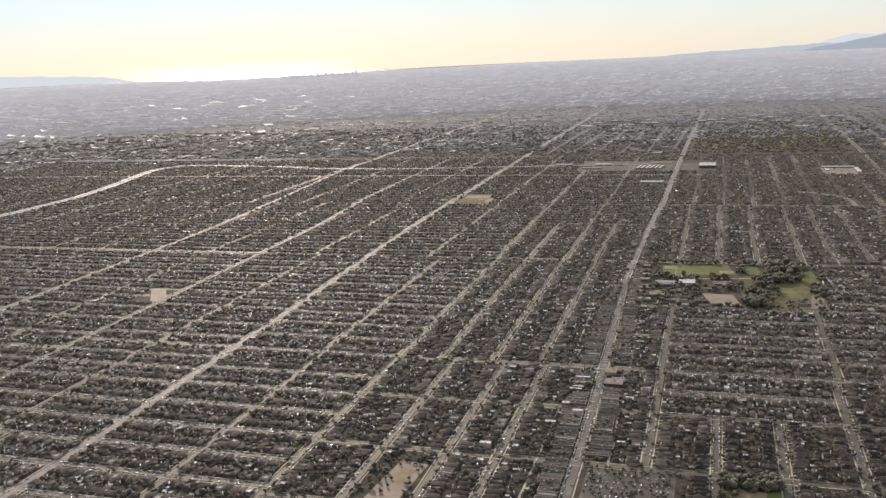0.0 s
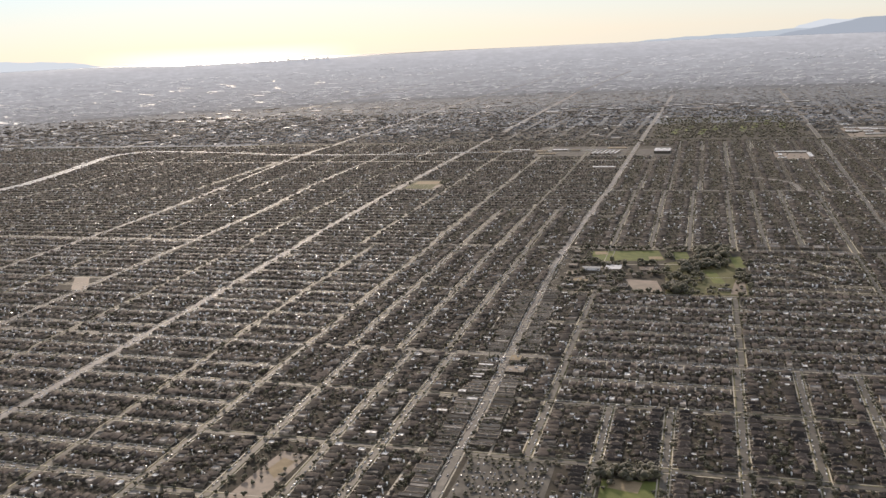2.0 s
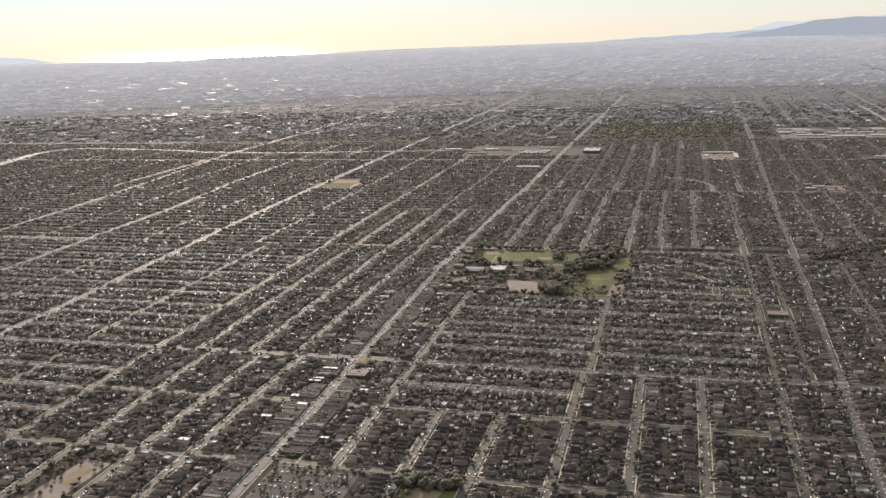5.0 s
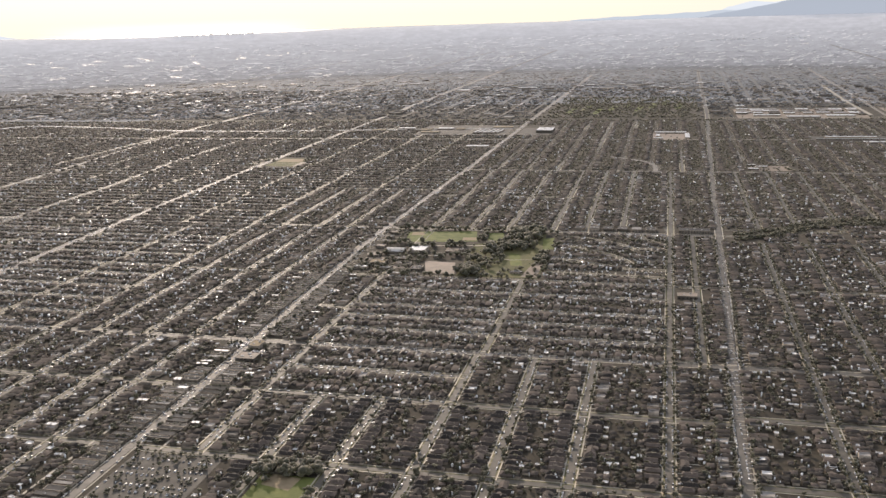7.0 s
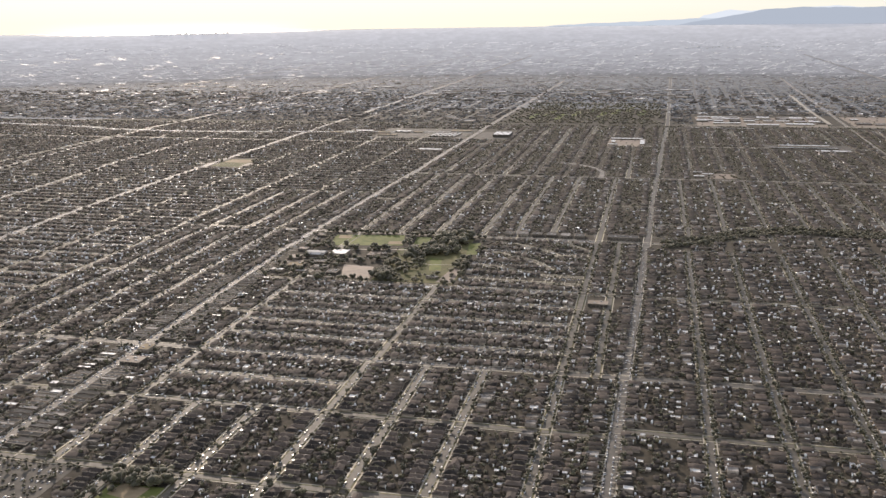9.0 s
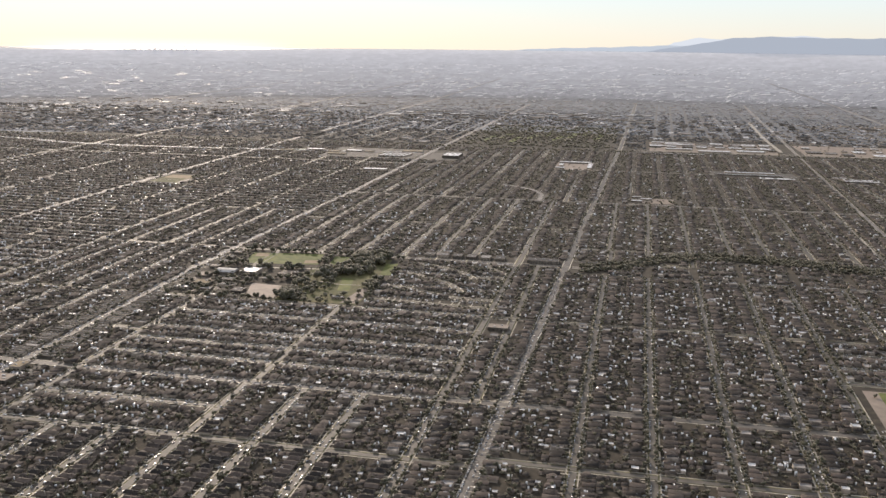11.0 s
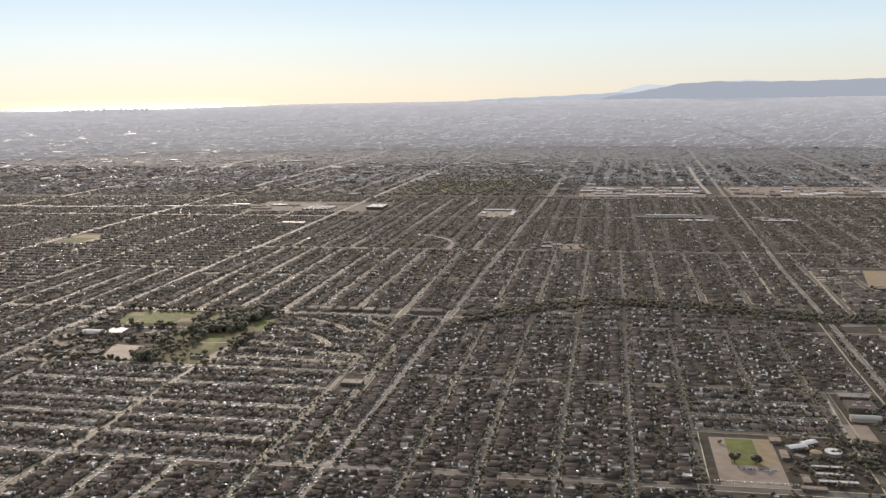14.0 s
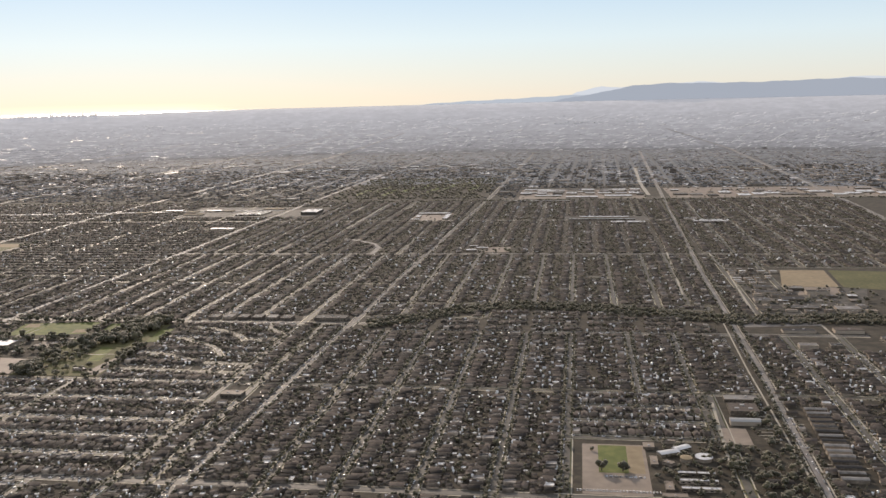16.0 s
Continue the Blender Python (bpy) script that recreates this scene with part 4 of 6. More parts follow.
# stands of trees: u and v from and to, how many, narrowest and widest crown
GROVES_A = [
    (28, 46, 938, 960, 20, 7.0, 11.0), (36, 60, 1012, 1050, 10, 7.5, 12.0), (64, 92, 1036, 1070, 18, 7.5, 12.0), (56, 66, 1080, 1120, 16, 7.5, 12.0),
    (68, 92, 1080, 1120, 26, 7.5, 12.0), (-84, 100, 1119, 1126, 49, 4.1, 7.8), (98, 112, 984, 1040, 18, 4.5, 7.5), (-20, 30, 988, 1046, 20, 4.0, 7.0),
    (42, 98, 940, 976, 18, 3.5, 7.0), (42, 64, 976, 1012, 11, 4.0, 8.0), (26, 48, 940, 1000, 24, 7.0, 11.0), (38, 66, 1020, 1058, 14, 8.0, 13.0),
]
GROVES_B = [
    (56, 92, 1070, 1124, 14, 7.5, 12.0), (-20, 30, 1003, 1012, 9, 4, 7), (-70, 26, 1046, 1062, 29, 4.1, 7.8), (-84, -20, 990, 1060, 32, 4.1, 7.8),
    (-84, -18, 938, 1000, 80, 3.0, 6.5), (-80, 110, 930, 938, 39, 4.1, 7.8), (96, 112, 938, 1040, 16, 4.1, 7.8), (22, 30, 1064, 1120, 9, 5.4, 9.1),
    (106, 114, 1056, 1122, 12, 3.5, 6.0), (-90, -64, 1030, 1120, 34, 3, 5.5), (2, 46, 534, 550, 26, 6, 9), (4, 46, 474, 484, 14, 4, 7),
]
GROVES_C = [
    (2, 14, 480, 548, 14, 4, 7), (38, 46, 500, 546, 10, 4, 6), (-220, -204, 440, 540, 60, 2.5, 5), (-188, -177, 440, 500, 26, 2.5, 4.5),
    (-204, -180, 440, 540, 26, 2.5, 4.5), (-216, -178, 530, 540, 22, 2.5, 4.5), (-76, -24, 490, 546, 60, 2.2, 3.6), (-112, -93, 402, 712, 110, 2.4, 4.6),
    (-84, -66, 552, 690, 55, 2.4, 4.6), (-80, -62, 402, 480, 30, 2.4, 4.6), (-118, -99, 745, 930, 70, 2.4, 4.6), (-90, -70, 745, 930, 70, 2.4, 4.6),
]
GROVES_D = [
    (-78, -20, 546, 550, 22, 2, 3.4), (-62, 300, 2260, 2760, 1500, 5, 8.5), (562, 608, 748, 832, 95, 2.8, 5.0), (506, 510, 745, 830, 10, 3, 5),
    (527, 529, 777, 780, 1, 8, 8.5), (540, 542, 778, 782, 1, 9, 9.5), (521, 523, 810, 812, 1, 4, 4.4), (606, 640, 744, 800, 30, 4, 7),
    (631, 648, 742, 925, 75, 3, 6.5), (609, 630, 772, 826, 40, 3, 6), (560, 606, 746, 832, 14, 3, 6), (-78, -24, 490, 547, 60, 2, 3.5),
]
GROVES_E = [
    (700, 840, 1185, 1330, 130, 3, 6), (-404, -392, 1600, 1650, 22, 4, 8), (-492, -458, 1550, 1650, 22, 4, 7), (380, 660, 2255, 2440, 60, 3, 6),
    (712, 1180, 2255, 2470, 90, 3, 6), (196, 270, 1896, 2010, 16, 3, 5), (340, 424, 1550, 1615, 40, 3, 6),
]
for u0, u1, v0, v1, n, w0, w1 in GROVES_A + GROVES_B + GROVES_C + GROVES_D + GROVES_E:
    for _ in range(n):
        line_t.append((rng.uniform(u0, u1), rng.uniform(v0, v1), rng.uniform(w0, w1)))
T = np.concatenate([T, np.array(line_t)])
# undergrowth and smaller crowns between the garden trees
k = (T[:, 1] < 1250) & (T[:, 2] < 5.5)
small = T[k] + np.c_[rng.uniform(-2.2, 2.2, (k.sum(), 2)), np.zeros(k.sum())]
small[:, 2] *= rng.uniform(0.4, 0.75, len(small))
T[k, 2] *= rng.uniform(0.7, 0.98, k.sum())
small = small[~near_street(small[:, 0], small[:, 1], -0.4) & ~is_open(small[:, 0], small[:, 1])]
T = np.concatenate([T, small])

# far city past the railway: roofs and trees that merge with distance
def scatter(n, lo, hi, power):
    far = lo + (hi - lo) * rng.random(n) ** power
    b = np.radians(rng.uniform(-47, 41, n))
    x, y = MID[0] + far * np.sin(b), MID[1] + far * np.cos(b)
    u, v = x * CT - y * ST, x * ST + y * CT
    ok = ((v > 2245) | (u < -1845)) & ~is_open(u, v) & ~near_street(u, v, 1.5)
    if hi < NEAR + 100:       # thins out towards the hazy distance
        ok &= rng.random(n) < np.clip((NEAR + 60 - far) / 500, 0, 1)
    return np.stack([u[ok], v[ok]], 1)


far_t = np.concatenate([scatter(38000, 2150, 3300, 0.9), scatter(14000, 3000, 3950, 1.2)])
far_h = np.concatenate([scatter(22000, 2150, 3950, 0.8)])
far_b = np.concatenate([scatter(1100, 2300, 3700, 0.8), scatter(650, 3600, 7200, 0.9)])

# nearest things become objects of their own
hx, hy = 120.0, 560.0
order = np.argsort(np.hypot((H[:, 0] - hx) * 0.8, H[:, 1] - hy) + 1000 * (H[:, 3] > 1.5))
near_h = H[order[:300]]
H = np.delete(H, order[:300], 0)
order = np.argsort(np.hypot((T[:, 0] - hx) * 0.8, T[:, 1] - hy))
near_t = T[order[:300]]
T = np.delete(T, order[:300], 0)
order = np.argsort(np.hypot((C[:, 0] - hx) * 0.8, C[:, 1] - hy))
near_c = C[order[:180]]
C = np.delete(C, order[:180], 0)

for k in range(5):
    lo, hi = k / 5, (k + 1) / 5
    sel = H[(H[:, 3] >= lo) & (H[:, 3] < hi)]
    m = len(sel)
    s = rng.uniform(0.85, 1.15, m)
    if k < 4:
        houses.add(HOUSE[min(k, 2)], (0, 1, 1), sel[:, 0], sel[:, 1], sel[:, 2], s * np.minimum(1, sel[:, 4] + 0.1), s * sel[:, 4], rng.uniform(0.85, 1.25, m))
    else:
        bright = rng.random(m) < 0.15
        for pick, slot in ((bright, 3), (~bright, 2)):
            q = sel[pick]
            houses.add(BOX, (0, slot, slot), q[:, 0], q[:, 1], q[:, 2], s[pick] * (0.8 if slot == 3 else 1), s[pick] * q[:, 4] * (0.7 if slot == 3 else 1), rng.uniform(0.8, 1.5, len(q)))
sel = H[(H[:, 3] > 1.5) & ((H[:, 1] < 1300) | (rng.random(len(H)) < 0.45))]
pale = rng.random(len(sel)) < 0.14
houses.add(flat_house(2.4, 2.8, 1.5), (0, 3, 3), sel[pale, 0], sel[pale, 1], sel[pale, 2], 1.0, 1.0, 1.0)
sel = sel[~pale]
houses.add(SHED, (0, 1, 1), sel[:, 0], sel[:, 1], sel[:, 2], sel[:, 4] * rng.uniform(0.85, 1.2, len(sel)), sel[:, 4], rng.uniform(0.9, 1.4, len(sel)))
s = rng.uniform(0.7, 1.3, len(far_h))
big = rng.random(len(far_h)) < 0.045
s[big] *= rng.uniform(2, 4.5, big.sum())
houses.add(BOX, (0, 2, 2), far_h[:, 0], far_h[:, 1], 0 * s, s * rng.uniform(1, 2, len(s)), s, np.where(far_h[:, 1] > 3100, 0.3, np.clip(s, 1, 2.0)), drape=True)
# small metal sheds added for sun glints, their roofs tilted this way and that
for k in range(12):
    a, b = rng.normal(0, 0.1, 2)
    P = np.array([(x, y, z + (x * a + y * b) * (z > 0)) for z in (0, 1.6) for x, y in ((-0.5, -0.7), (0.5, -0.7), (0.5, 0.7), (-0.5, 0.7))])
    metal_t = (P, np.array([(4, 5, 6, 7), (0, 1, 5, 4), (1, 2, 6, 5), (2, 3, 7, 6), (3, 0, 4, 7)]))
    odds = np.where(H[:, 1] < 1050, 2.2, np.where(H[:, 1] < 1400, 1.0, 0.6)) * np.where(H[:, 0] < -250, 1.8, 1.0)
    sel = H[rng.choice(len(H), 850, replace=False, p=odds / odds.sum())]
    sel = sel + np.c_[rng.uniform(2, 4, 850) * rng.choice((-1, 1), 850), rng.uniform(-4, 4, 850), np.zeros((850, 3))]
    sel = sel[~near_street(sel[:, 0], sel[:, 1], 0.5)]
    m = len(sel)
    houses.add(metal_t, (4,), sel[:, 0], sel[:, 1], rng.uniform(0, 3.14, m), rng.uniform(0.5, 1.3, m) * np.clip(sel[:, 1] / 800, 0.7, 2), rng.uniform(0.5, 1.1, m) * np.clip(sel[:, 1] / 800, 0.7, 2), rng.uniform(0.9, 1.7, m))
w = rng.gamma(2.0, 1.2, len(far_b))
w *= 1.6
deep = np.where(far_b[:, 1] > 3200, 0.6, 2.0) * rng.uniform(0.6, 2.2, len(w))
dull = (rng.random(len(w)) < 0.6) & (far_b[:, 1] > 3000)
far_b, w, deep = far_b[~dull], w[~dull], deep[~dull]
houses.add(BOX, (2, 3, 3), far_b[:, 0], far_b[:, 1], np.full(len(w), TH), 1.0 + w, deep, rng.uniform(0.12, 0.3, len(w)), drape=True)
# hazy rows of roofs, yards and tree belts in the far distance
rows = Crowd()
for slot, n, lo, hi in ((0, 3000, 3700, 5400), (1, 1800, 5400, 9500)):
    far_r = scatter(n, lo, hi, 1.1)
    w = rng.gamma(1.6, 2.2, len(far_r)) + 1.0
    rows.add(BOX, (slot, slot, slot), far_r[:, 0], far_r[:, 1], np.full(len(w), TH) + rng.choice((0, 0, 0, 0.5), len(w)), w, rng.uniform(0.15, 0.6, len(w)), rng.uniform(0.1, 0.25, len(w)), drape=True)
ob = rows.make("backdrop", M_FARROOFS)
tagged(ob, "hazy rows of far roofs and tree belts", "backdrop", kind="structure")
ob = houses.make("houses", [M_WALL, M_ROOF, M_FLAT, M_WHITE, M_GLINT])
tagged(ob, "countless low stucco houses with grey and brown roofs", "houses", kind="stuff")

BIG_TREES = [tree_template(s + 60, 3, 7) for s in range(5)]
large = (T[:, 2] > 5.5) & (T[:, 1] < 1260)
for k, tmpl in enumerate(BIG_TREES):
    sel = T[large][k::5]
    trees.add(tmpl, (0, 1), sel[:, 0], sel[:, 1], rng.uniform(0, 6.28, len(sel)), sel[:, 2], sel[:, 2], sel[:, 2] * rng.uniform(0.65, 1.05, len(sel)))
T = T[~large]
far_k = T[:, 1] > 860
for k, tmpl in enumerate(TREES):
    sel = T[~far_k][k::7]
    trees.add(tmpl, (0, 1), sel[:, 0], sel[:, 1], rng.uniform(0, 6.28, len(sel)), sel[:, 2], sel[:, 2], sel[:, 2] * rng.uniform(0.5, 1.2, len(sel)))
for k in range(4):
    mid = T[far_k & (T[:, 1] < 1250)][k::4]
    trees.add(FAR_TREES[k], (0,), mid[:, 0], mid[:, 1], rng.uniform(0, 6.28, len(mid)), mid[:, 2], mid[:, 2], mid[:, 2] * rng.uniform(0.5, 1.15, len(mid)))
    sel = T[T[:, 1] >= 1250][k::4]
    trees.add(LUMPS[k], (0,), sel[:, 0], sel[:, 1], rng.uniform(0, 6.28, len(sel)), sel[:, 2] * 1.2, sel[:, 2] * 1.2, sel[:, 2] * rng.uniform(0.5, 0.8, len(sel)))
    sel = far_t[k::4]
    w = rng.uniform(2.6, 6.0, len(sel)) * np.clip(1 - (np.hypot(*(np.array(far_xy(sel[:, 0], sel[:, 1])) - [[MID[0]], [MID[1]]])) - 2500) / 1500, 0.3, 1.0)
    # far trees take the haze-tinted blue-grey instead of foliage green
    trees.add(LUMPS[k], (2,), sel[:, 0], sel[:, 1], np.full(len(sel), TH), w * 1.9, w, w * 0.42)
k = rng.choice(len(T), 500)
trees.add(CONE, (0, 1), T[k, 0] + 1, T[k, 1] + 1, 0 * T[k, 0], 3.2, 3.2, rng.uniform(3, 5, len(k)))
k = rng.choice(len(H), 700)
trees.add(PALM, (0, 1), H[k, 0] + 4.2, H[k, 1] + 1, 0 * H[k, 0], 7.0, 7.0, rng.uniform(5, 9, len(k)))
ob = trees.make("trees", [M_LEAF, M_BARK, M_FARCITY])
tagged(ob, "dense dark green street and garden trees", "trees", kind="stuff")
cars.add(CAR, (0, 1), C[:, 0], C[:, 1], C[:, 2], 1.0, rng.uniform(0.95, 1.15, len(C)), rng.uniform(0.95, 1.2, len(C)), lift=0.08)
ob = cars.make("parked_cars", [M_PAINT, M_GLASS])
tagged(ob, "small parked cars glinting along the streets", "cars", kind="stuff")

# ---- nearest houses, trees and cars as objects of their own ----
def solid(name, V, F, material, parent, label=""):
    bm = bmesh.new()
    vs = [bm.verts.new(v) for v in V]
    for f in F:
        bm.faces.new([vs[i] for i in f])
    return part(name, bm, material, parent, label)


def build_house(w, d, h, r, hip, chimney, side):
    """A one-storey bungalow: walls, hipped or gabled roof with a chimney, door, windows and step."""
    home = new("house")
    V, walls, quads, tris = gable(w, d, h, r, 0.4, hip)
    solid("wall", V[:8], [*walls, (4, 5, 6, 7), (3, 2, 1, 0)], M_WALL1, home)
    roof = solid("roof", V[8:], [[i - 8 for i in f] for f in [*quads, *tris]], M_ROOF1, home)
    if chimney:
        part("chimney", boxed(w * 0.2, w * 0.2 + 0.4, d * 0.1, d * 0.1 + 0.4, h + r * 0.3, h + r + 0.35, 0.03), M_WALL1, roof, "stucco chimney")
    y = -d / 2
    part("door", boxed(-0.28 + side, 0.28 + side, y - 0.04, y + 0.03, 0.1, 1.15), M_BARK, home, "brown wooden front door")
    for x in (-w * 0.32, w * 0.32):
        part("window", boxed(x - 0.4, x + 0.4, y - 0.03, y + 0.02, 0.55, 1.15), M_GLASS, home, "dark glass window")
    part("step", boxed(-0.5 + side, 0.5 + side, y - 0.6, y - 0.05, 0, 0.12), M_WALK, home, "concrete step")
    return home


def build_tree(seed):
    t = new("tree")
    (V, F), _ = clump_tree(seed, 7, 70)
    solid("crown", V, F, M_LEAF1, t)
    bm = bmesh.new()
    rings = []
    for z, r, ox in ((0, 0.07, 0), (0.22, 0.045, 0.01), (0.45, 0.035, 0.03), (0.62, 0.02, 0.0)):
        rings.append([bm.verts.new((ox + r * math.cos(a), r * math.sin(a), z)) for a in [k * 1.047 for k in range(6)]])
    for a, b in zip(rings[:-1], rings[1:]):
        for k in range(6):
            bm.faces.new((a[k], a[(k + 1) % 6], b[(k + 1) % 6], b[k]))
    for k in range(3):      # limbs
        c, s = math.cos(k * 2.1 + seed), math.sin(k * 2.1 + seed)
        bmesh.ops.create_cone(bm, segments=5, radius1=0.022, radius2=0.008, depth=0.4, matrix=Matrix.Translation((0.12 * c, 0.12 * s, 0.5)) @ Matrix.Rotation(0.7, 4, Vector((-s, c, 0))))
    part("trunk", bm, M_BARK, t, "brown bark trunk with limbs")
    return t


def build_car():
    c = new("car")
    bm = bmesh.new()
    add_box(bm, -0.42, 0.42, -1.05, 1.05, 0.14, 0.38, 0.05)
    add_box(bm, -0.31, 0.31, -0.5, 0.2, 0.62, 0.66, 0.01)
    part("body", bm, M_PAINT1, c)
    V = CAR_V[8:] * [0.98, 1, 1] - [0, 0, 0.02]
    solid("cabin_glass", V, [(0, 1, 5, 4), (1, 2, 6, 5), (2, 3, 7, 6), (3, 0, 4, 7), (4, 5, 6, 7)], M_GLASS, c, "dark car windows")
    bm = bmesh.new()
    bmesh.ops.create_cone(bm, cap_ends=True, segments=10, radius1=0.15, radius2=0.15, depth=0.1, matrix=Matrix.Rotation(math.pi / 2, 4, "Y"))
    wheel = part("wheel", bm, M_TYRE, c)
    wheel.location = (-0.38, -0.66, 0.15)
    for x, y in ((0.38, -0.66), (-0.38, 0.66), (0.38, 0.66)):
        shared("wheel", wheel.data, c, Matrix.Translation((x, y, 0.15)))
    return c


models = [build_house(4.3, 7.4, 1.7, 1.0, 0.0, True, 0.5), build_house(4.4, 7.0, 1.7, 1.1, 1.9, False, -0.6), build_house(4.0, 8.0, 1.8, 0.9, 1.4, True, 0.3), build_house(4.6, 6.4, 1.7, 1.2, 2.1, True, 0.0)]
words = ("low stucco bungalow with a gabled shingle roof", "stucco house with a hipped grey roof", "narrow stucco house with a half-hipped roof", "square stucco cottage with a steep hipped roof")
for m, label in zip(models, words):
    tagged(m, label, "house", "houses of the residential blocks")
used = set()
for u, v, turn, kind, fit in near_h:
    k = min(3, int(min(kind, 0.99) * 4))
    m = at(u, v, 0.0, math.degrees(turn))
    if k in used:
        copy_thing(models[k], m)
    else:
        models[k].matrix_basis = m
        used.add(k)
models = [build_tree(s) for s in range(6)]
for m in models:
    tagged(m, "dark green leafy tree with a rounded uneven crown", "tree", "street and garden trees")
used = set()
for i, (u, v, w) in enumerate(near_t):
    k = i % 6
    m = at(u, v, 0.0, i * 47.0)
    ob = models[k] if k not in used else copy_thing(models[k], m)
    used.add(k)
    ob.matrix_basis = m
    ob.scale = (w, w, w * (0.8 + 0.3 * ((i * 7) % 10) / 10))
model = tagged(build_car(), "small parked passenger car with dark windows", "car", "cars parked along the kerbs")
for i, (u, v, turn, z) in enumerate(near_c):
    m = at(u, v, z, math.degrees(turn))
    if i:
        copy_thing(model, m)
    else:
        model.matrix_basis = m


# ---- larger buildings ----
def flat_building(name, label, category, u, v, w, d, h, roof_mat, wall_mat, turn=0.0, vents=2, group="", windows=True, z=0.0, bay=3.0):
    """A flat-roofed building: walls, parapet, sunken roof, rooftop units and window bands."""
    b = thing(name, label, category, at(u, v, z, turn), group)
    a, c = w / 2, d / 2
    part("wall", boxed(-a, a, -c, c, 0, h - 0.3), wall_mat, b)
    part("roof", boxed(-a + 0.25, a - 0.25, -c + 0.25, c - 0.25, h - 0.3, h - 0.12), roof_mat, b)
    bm = bmesh.new()
    for x0, x1, y0, y1 in ((-a - 0.05, a + 0.05, -c - 0.05, -c + 0.2), (-a - 0.05, a + 0.05, c - 0.2, c + 0.05), (-a - 0.05, -a + 0.2, -c + 0.2, c - 0.2), (a - 0.2, a + 0.05, -c + 0.2, c - 0.2)):
        add_box(bm, x0, x1, y0, y1, h - 0.3, h + 0.08)
    part("parapet", bm, wall_mat, b)
    for k in range(vents):
        x, y = (-0.5 + (k + 0.7) / (vents + 0.4)) * w * 0.8, (0.25 if k % 2 else -0.2) * d * 0.8
        s = min(w, d) * 0.07 + 0.25
        part("roof_unit", boxed(x - s, x + s, y - s * 0.7, y + s * 0.7, h - 0.12, h + 0.35 + 0.3 * (k % 2), 0.04), M_METAL, b, "grey metal rooftop unit")
    if windows:
        n = max(1, int(w / bay))
        for k in range(n):
            x = -a + (k + 0.5) * w / n
            for lev in range(max(1, int(h / 1.6))):
                part("window", boxed(x - bay * 0.3, x + bay * 0.3, -c - 0.04, -c + 0.02, 0.5 + lev * 1.5, 1.2 + lev * 1.5), M_GLASS, b, "dark glass window")
    return b


def shed(name, label, category, u, v, w, d, h, rise, roof_mat, turn=0.0, group=""):
    """A long building with a low curved roof."""
    b = thing(name, label, category, at(u, v, 0, turn), group)
    part("wall", boxed(-w / 2, w / 2, -d / 2, d / 2, 0, h), M_WALL1, b)
    bm = bmesh.new()
    prof = [(-d / 2 - 0.2 + (d + 0.4) * k / 8, h + rise * math.sin(math.pi * k / 8)) for k in range(9)]
    left = [bm.verts.new((-w / 2 - 0.2, y, z)) for y, z in prof]
    right = [bm.verts.new((w / 2 + 0.2, y, z)) for y, z in prof]
    for k in range(8):
        bm.faces.new((left[k], left[k + 1], right[k + 1], right[k]))
    bm.faces.new(left)
    bm.faces.new(right[::-1])
    bm.faces.new((left[0], right[0], right[-1], left[-1]))
    part("roof", bm, roof_mat, b)
    return b


rb = random.Random(11)
# apartment and shop rows on both sides of the central avenue
mp = np.array(AVE["M0"])
for side in (-1, 1):
    v = 402.0
    while v < 930:
        w = rb.uniform(3.2, 5.6)
        if side > 0 and (466 < v + w / 2 < 562 or 686 < v < 745) or side < 0 and (712 < v < 745 or 674 < v < 688) or 640 < v + w / 2 < 650:
            v += 6
            continue
        d = rb.uniform(12, 16.5)
        u = float(np.interp(v, mp[:, 1], mp[:, 0])) + side * (5.6 + d / 2)
        kind = rb.random()
        label = "two-storey flat-roofed stucco apartment block" if kind < 0.6 else "flat-roofed shop building on the avenue"
        flat_building("apartment_building" if kind < 0.6 else "shop_building", label, "building", u, v + w / 2, d, w, rb.uniform(1.6, 2.3), M_FLAT1 if rb.random() < 0.15 else M_TAR, M_WALL1, 0 if side < 0 else 180, rb.choice((0, 1, 2)), "buildings along the avenue", windows=rb.random() < 0.4)
        v += w + rb.uniform(0.6, 1.8)
# big store with the car park, shops by the crossing
flat_building("department_store", "large store with a pinkish flat roof", "store", -48, 472, 58, 24, 5.0, M_DIRT, M_WALL1, 0, 5, bay=6)
flat_building("shop_building", "supermarket with a wide tan flat roof", "store", -78, 698, 15, 13, 3.2, M_YARD, M_WALL1, 0, 3)
flat_building("shop_building", "corner shop with a pinkish flat roof", "building", -83, 724, 9, 12, 3.0, M_DIRT, M_WALL1, 0, 2)
for u, v, w, d in ((-106, 679, 10, 3.4), (-105, 684.5, 9, 3.2), (-109, 649, 6, 5), (-152, 567, 8, 4), (-104, 706, 12, 3.6)):
    flat_building("shed_building", "small building with a bright white flat roof", "building", u, v, w, d, 2.6, M_WHITE, M_WALL1, 0, 1, windows=False)
for v, side, d in ((586, 1, 6), (612, -1, 8), (668, 1, 7), (772, -1, 6), (806, 1, 8), (846, -1, 7), (868, 1, 6), (905, -1, 9), (921, 1, 6)):
    flat_building("shop_building", "small shop with a white flat roof on the avenue", "building", float(np.interp(v, mp[:, 1], mp[:, 0])) + side * (23 + d / 2), v, d, 3.6, 2.4, M_WHITE, M_WALL1, 0, 1, "buildings along the avenue", windows=False)
flat_building("canopy", "filling station canopy with a white flat roof", "canopy", -98, 636, 8, 4, 2.4, M_WHITE, M_METAL, 0, 0, windows=False)
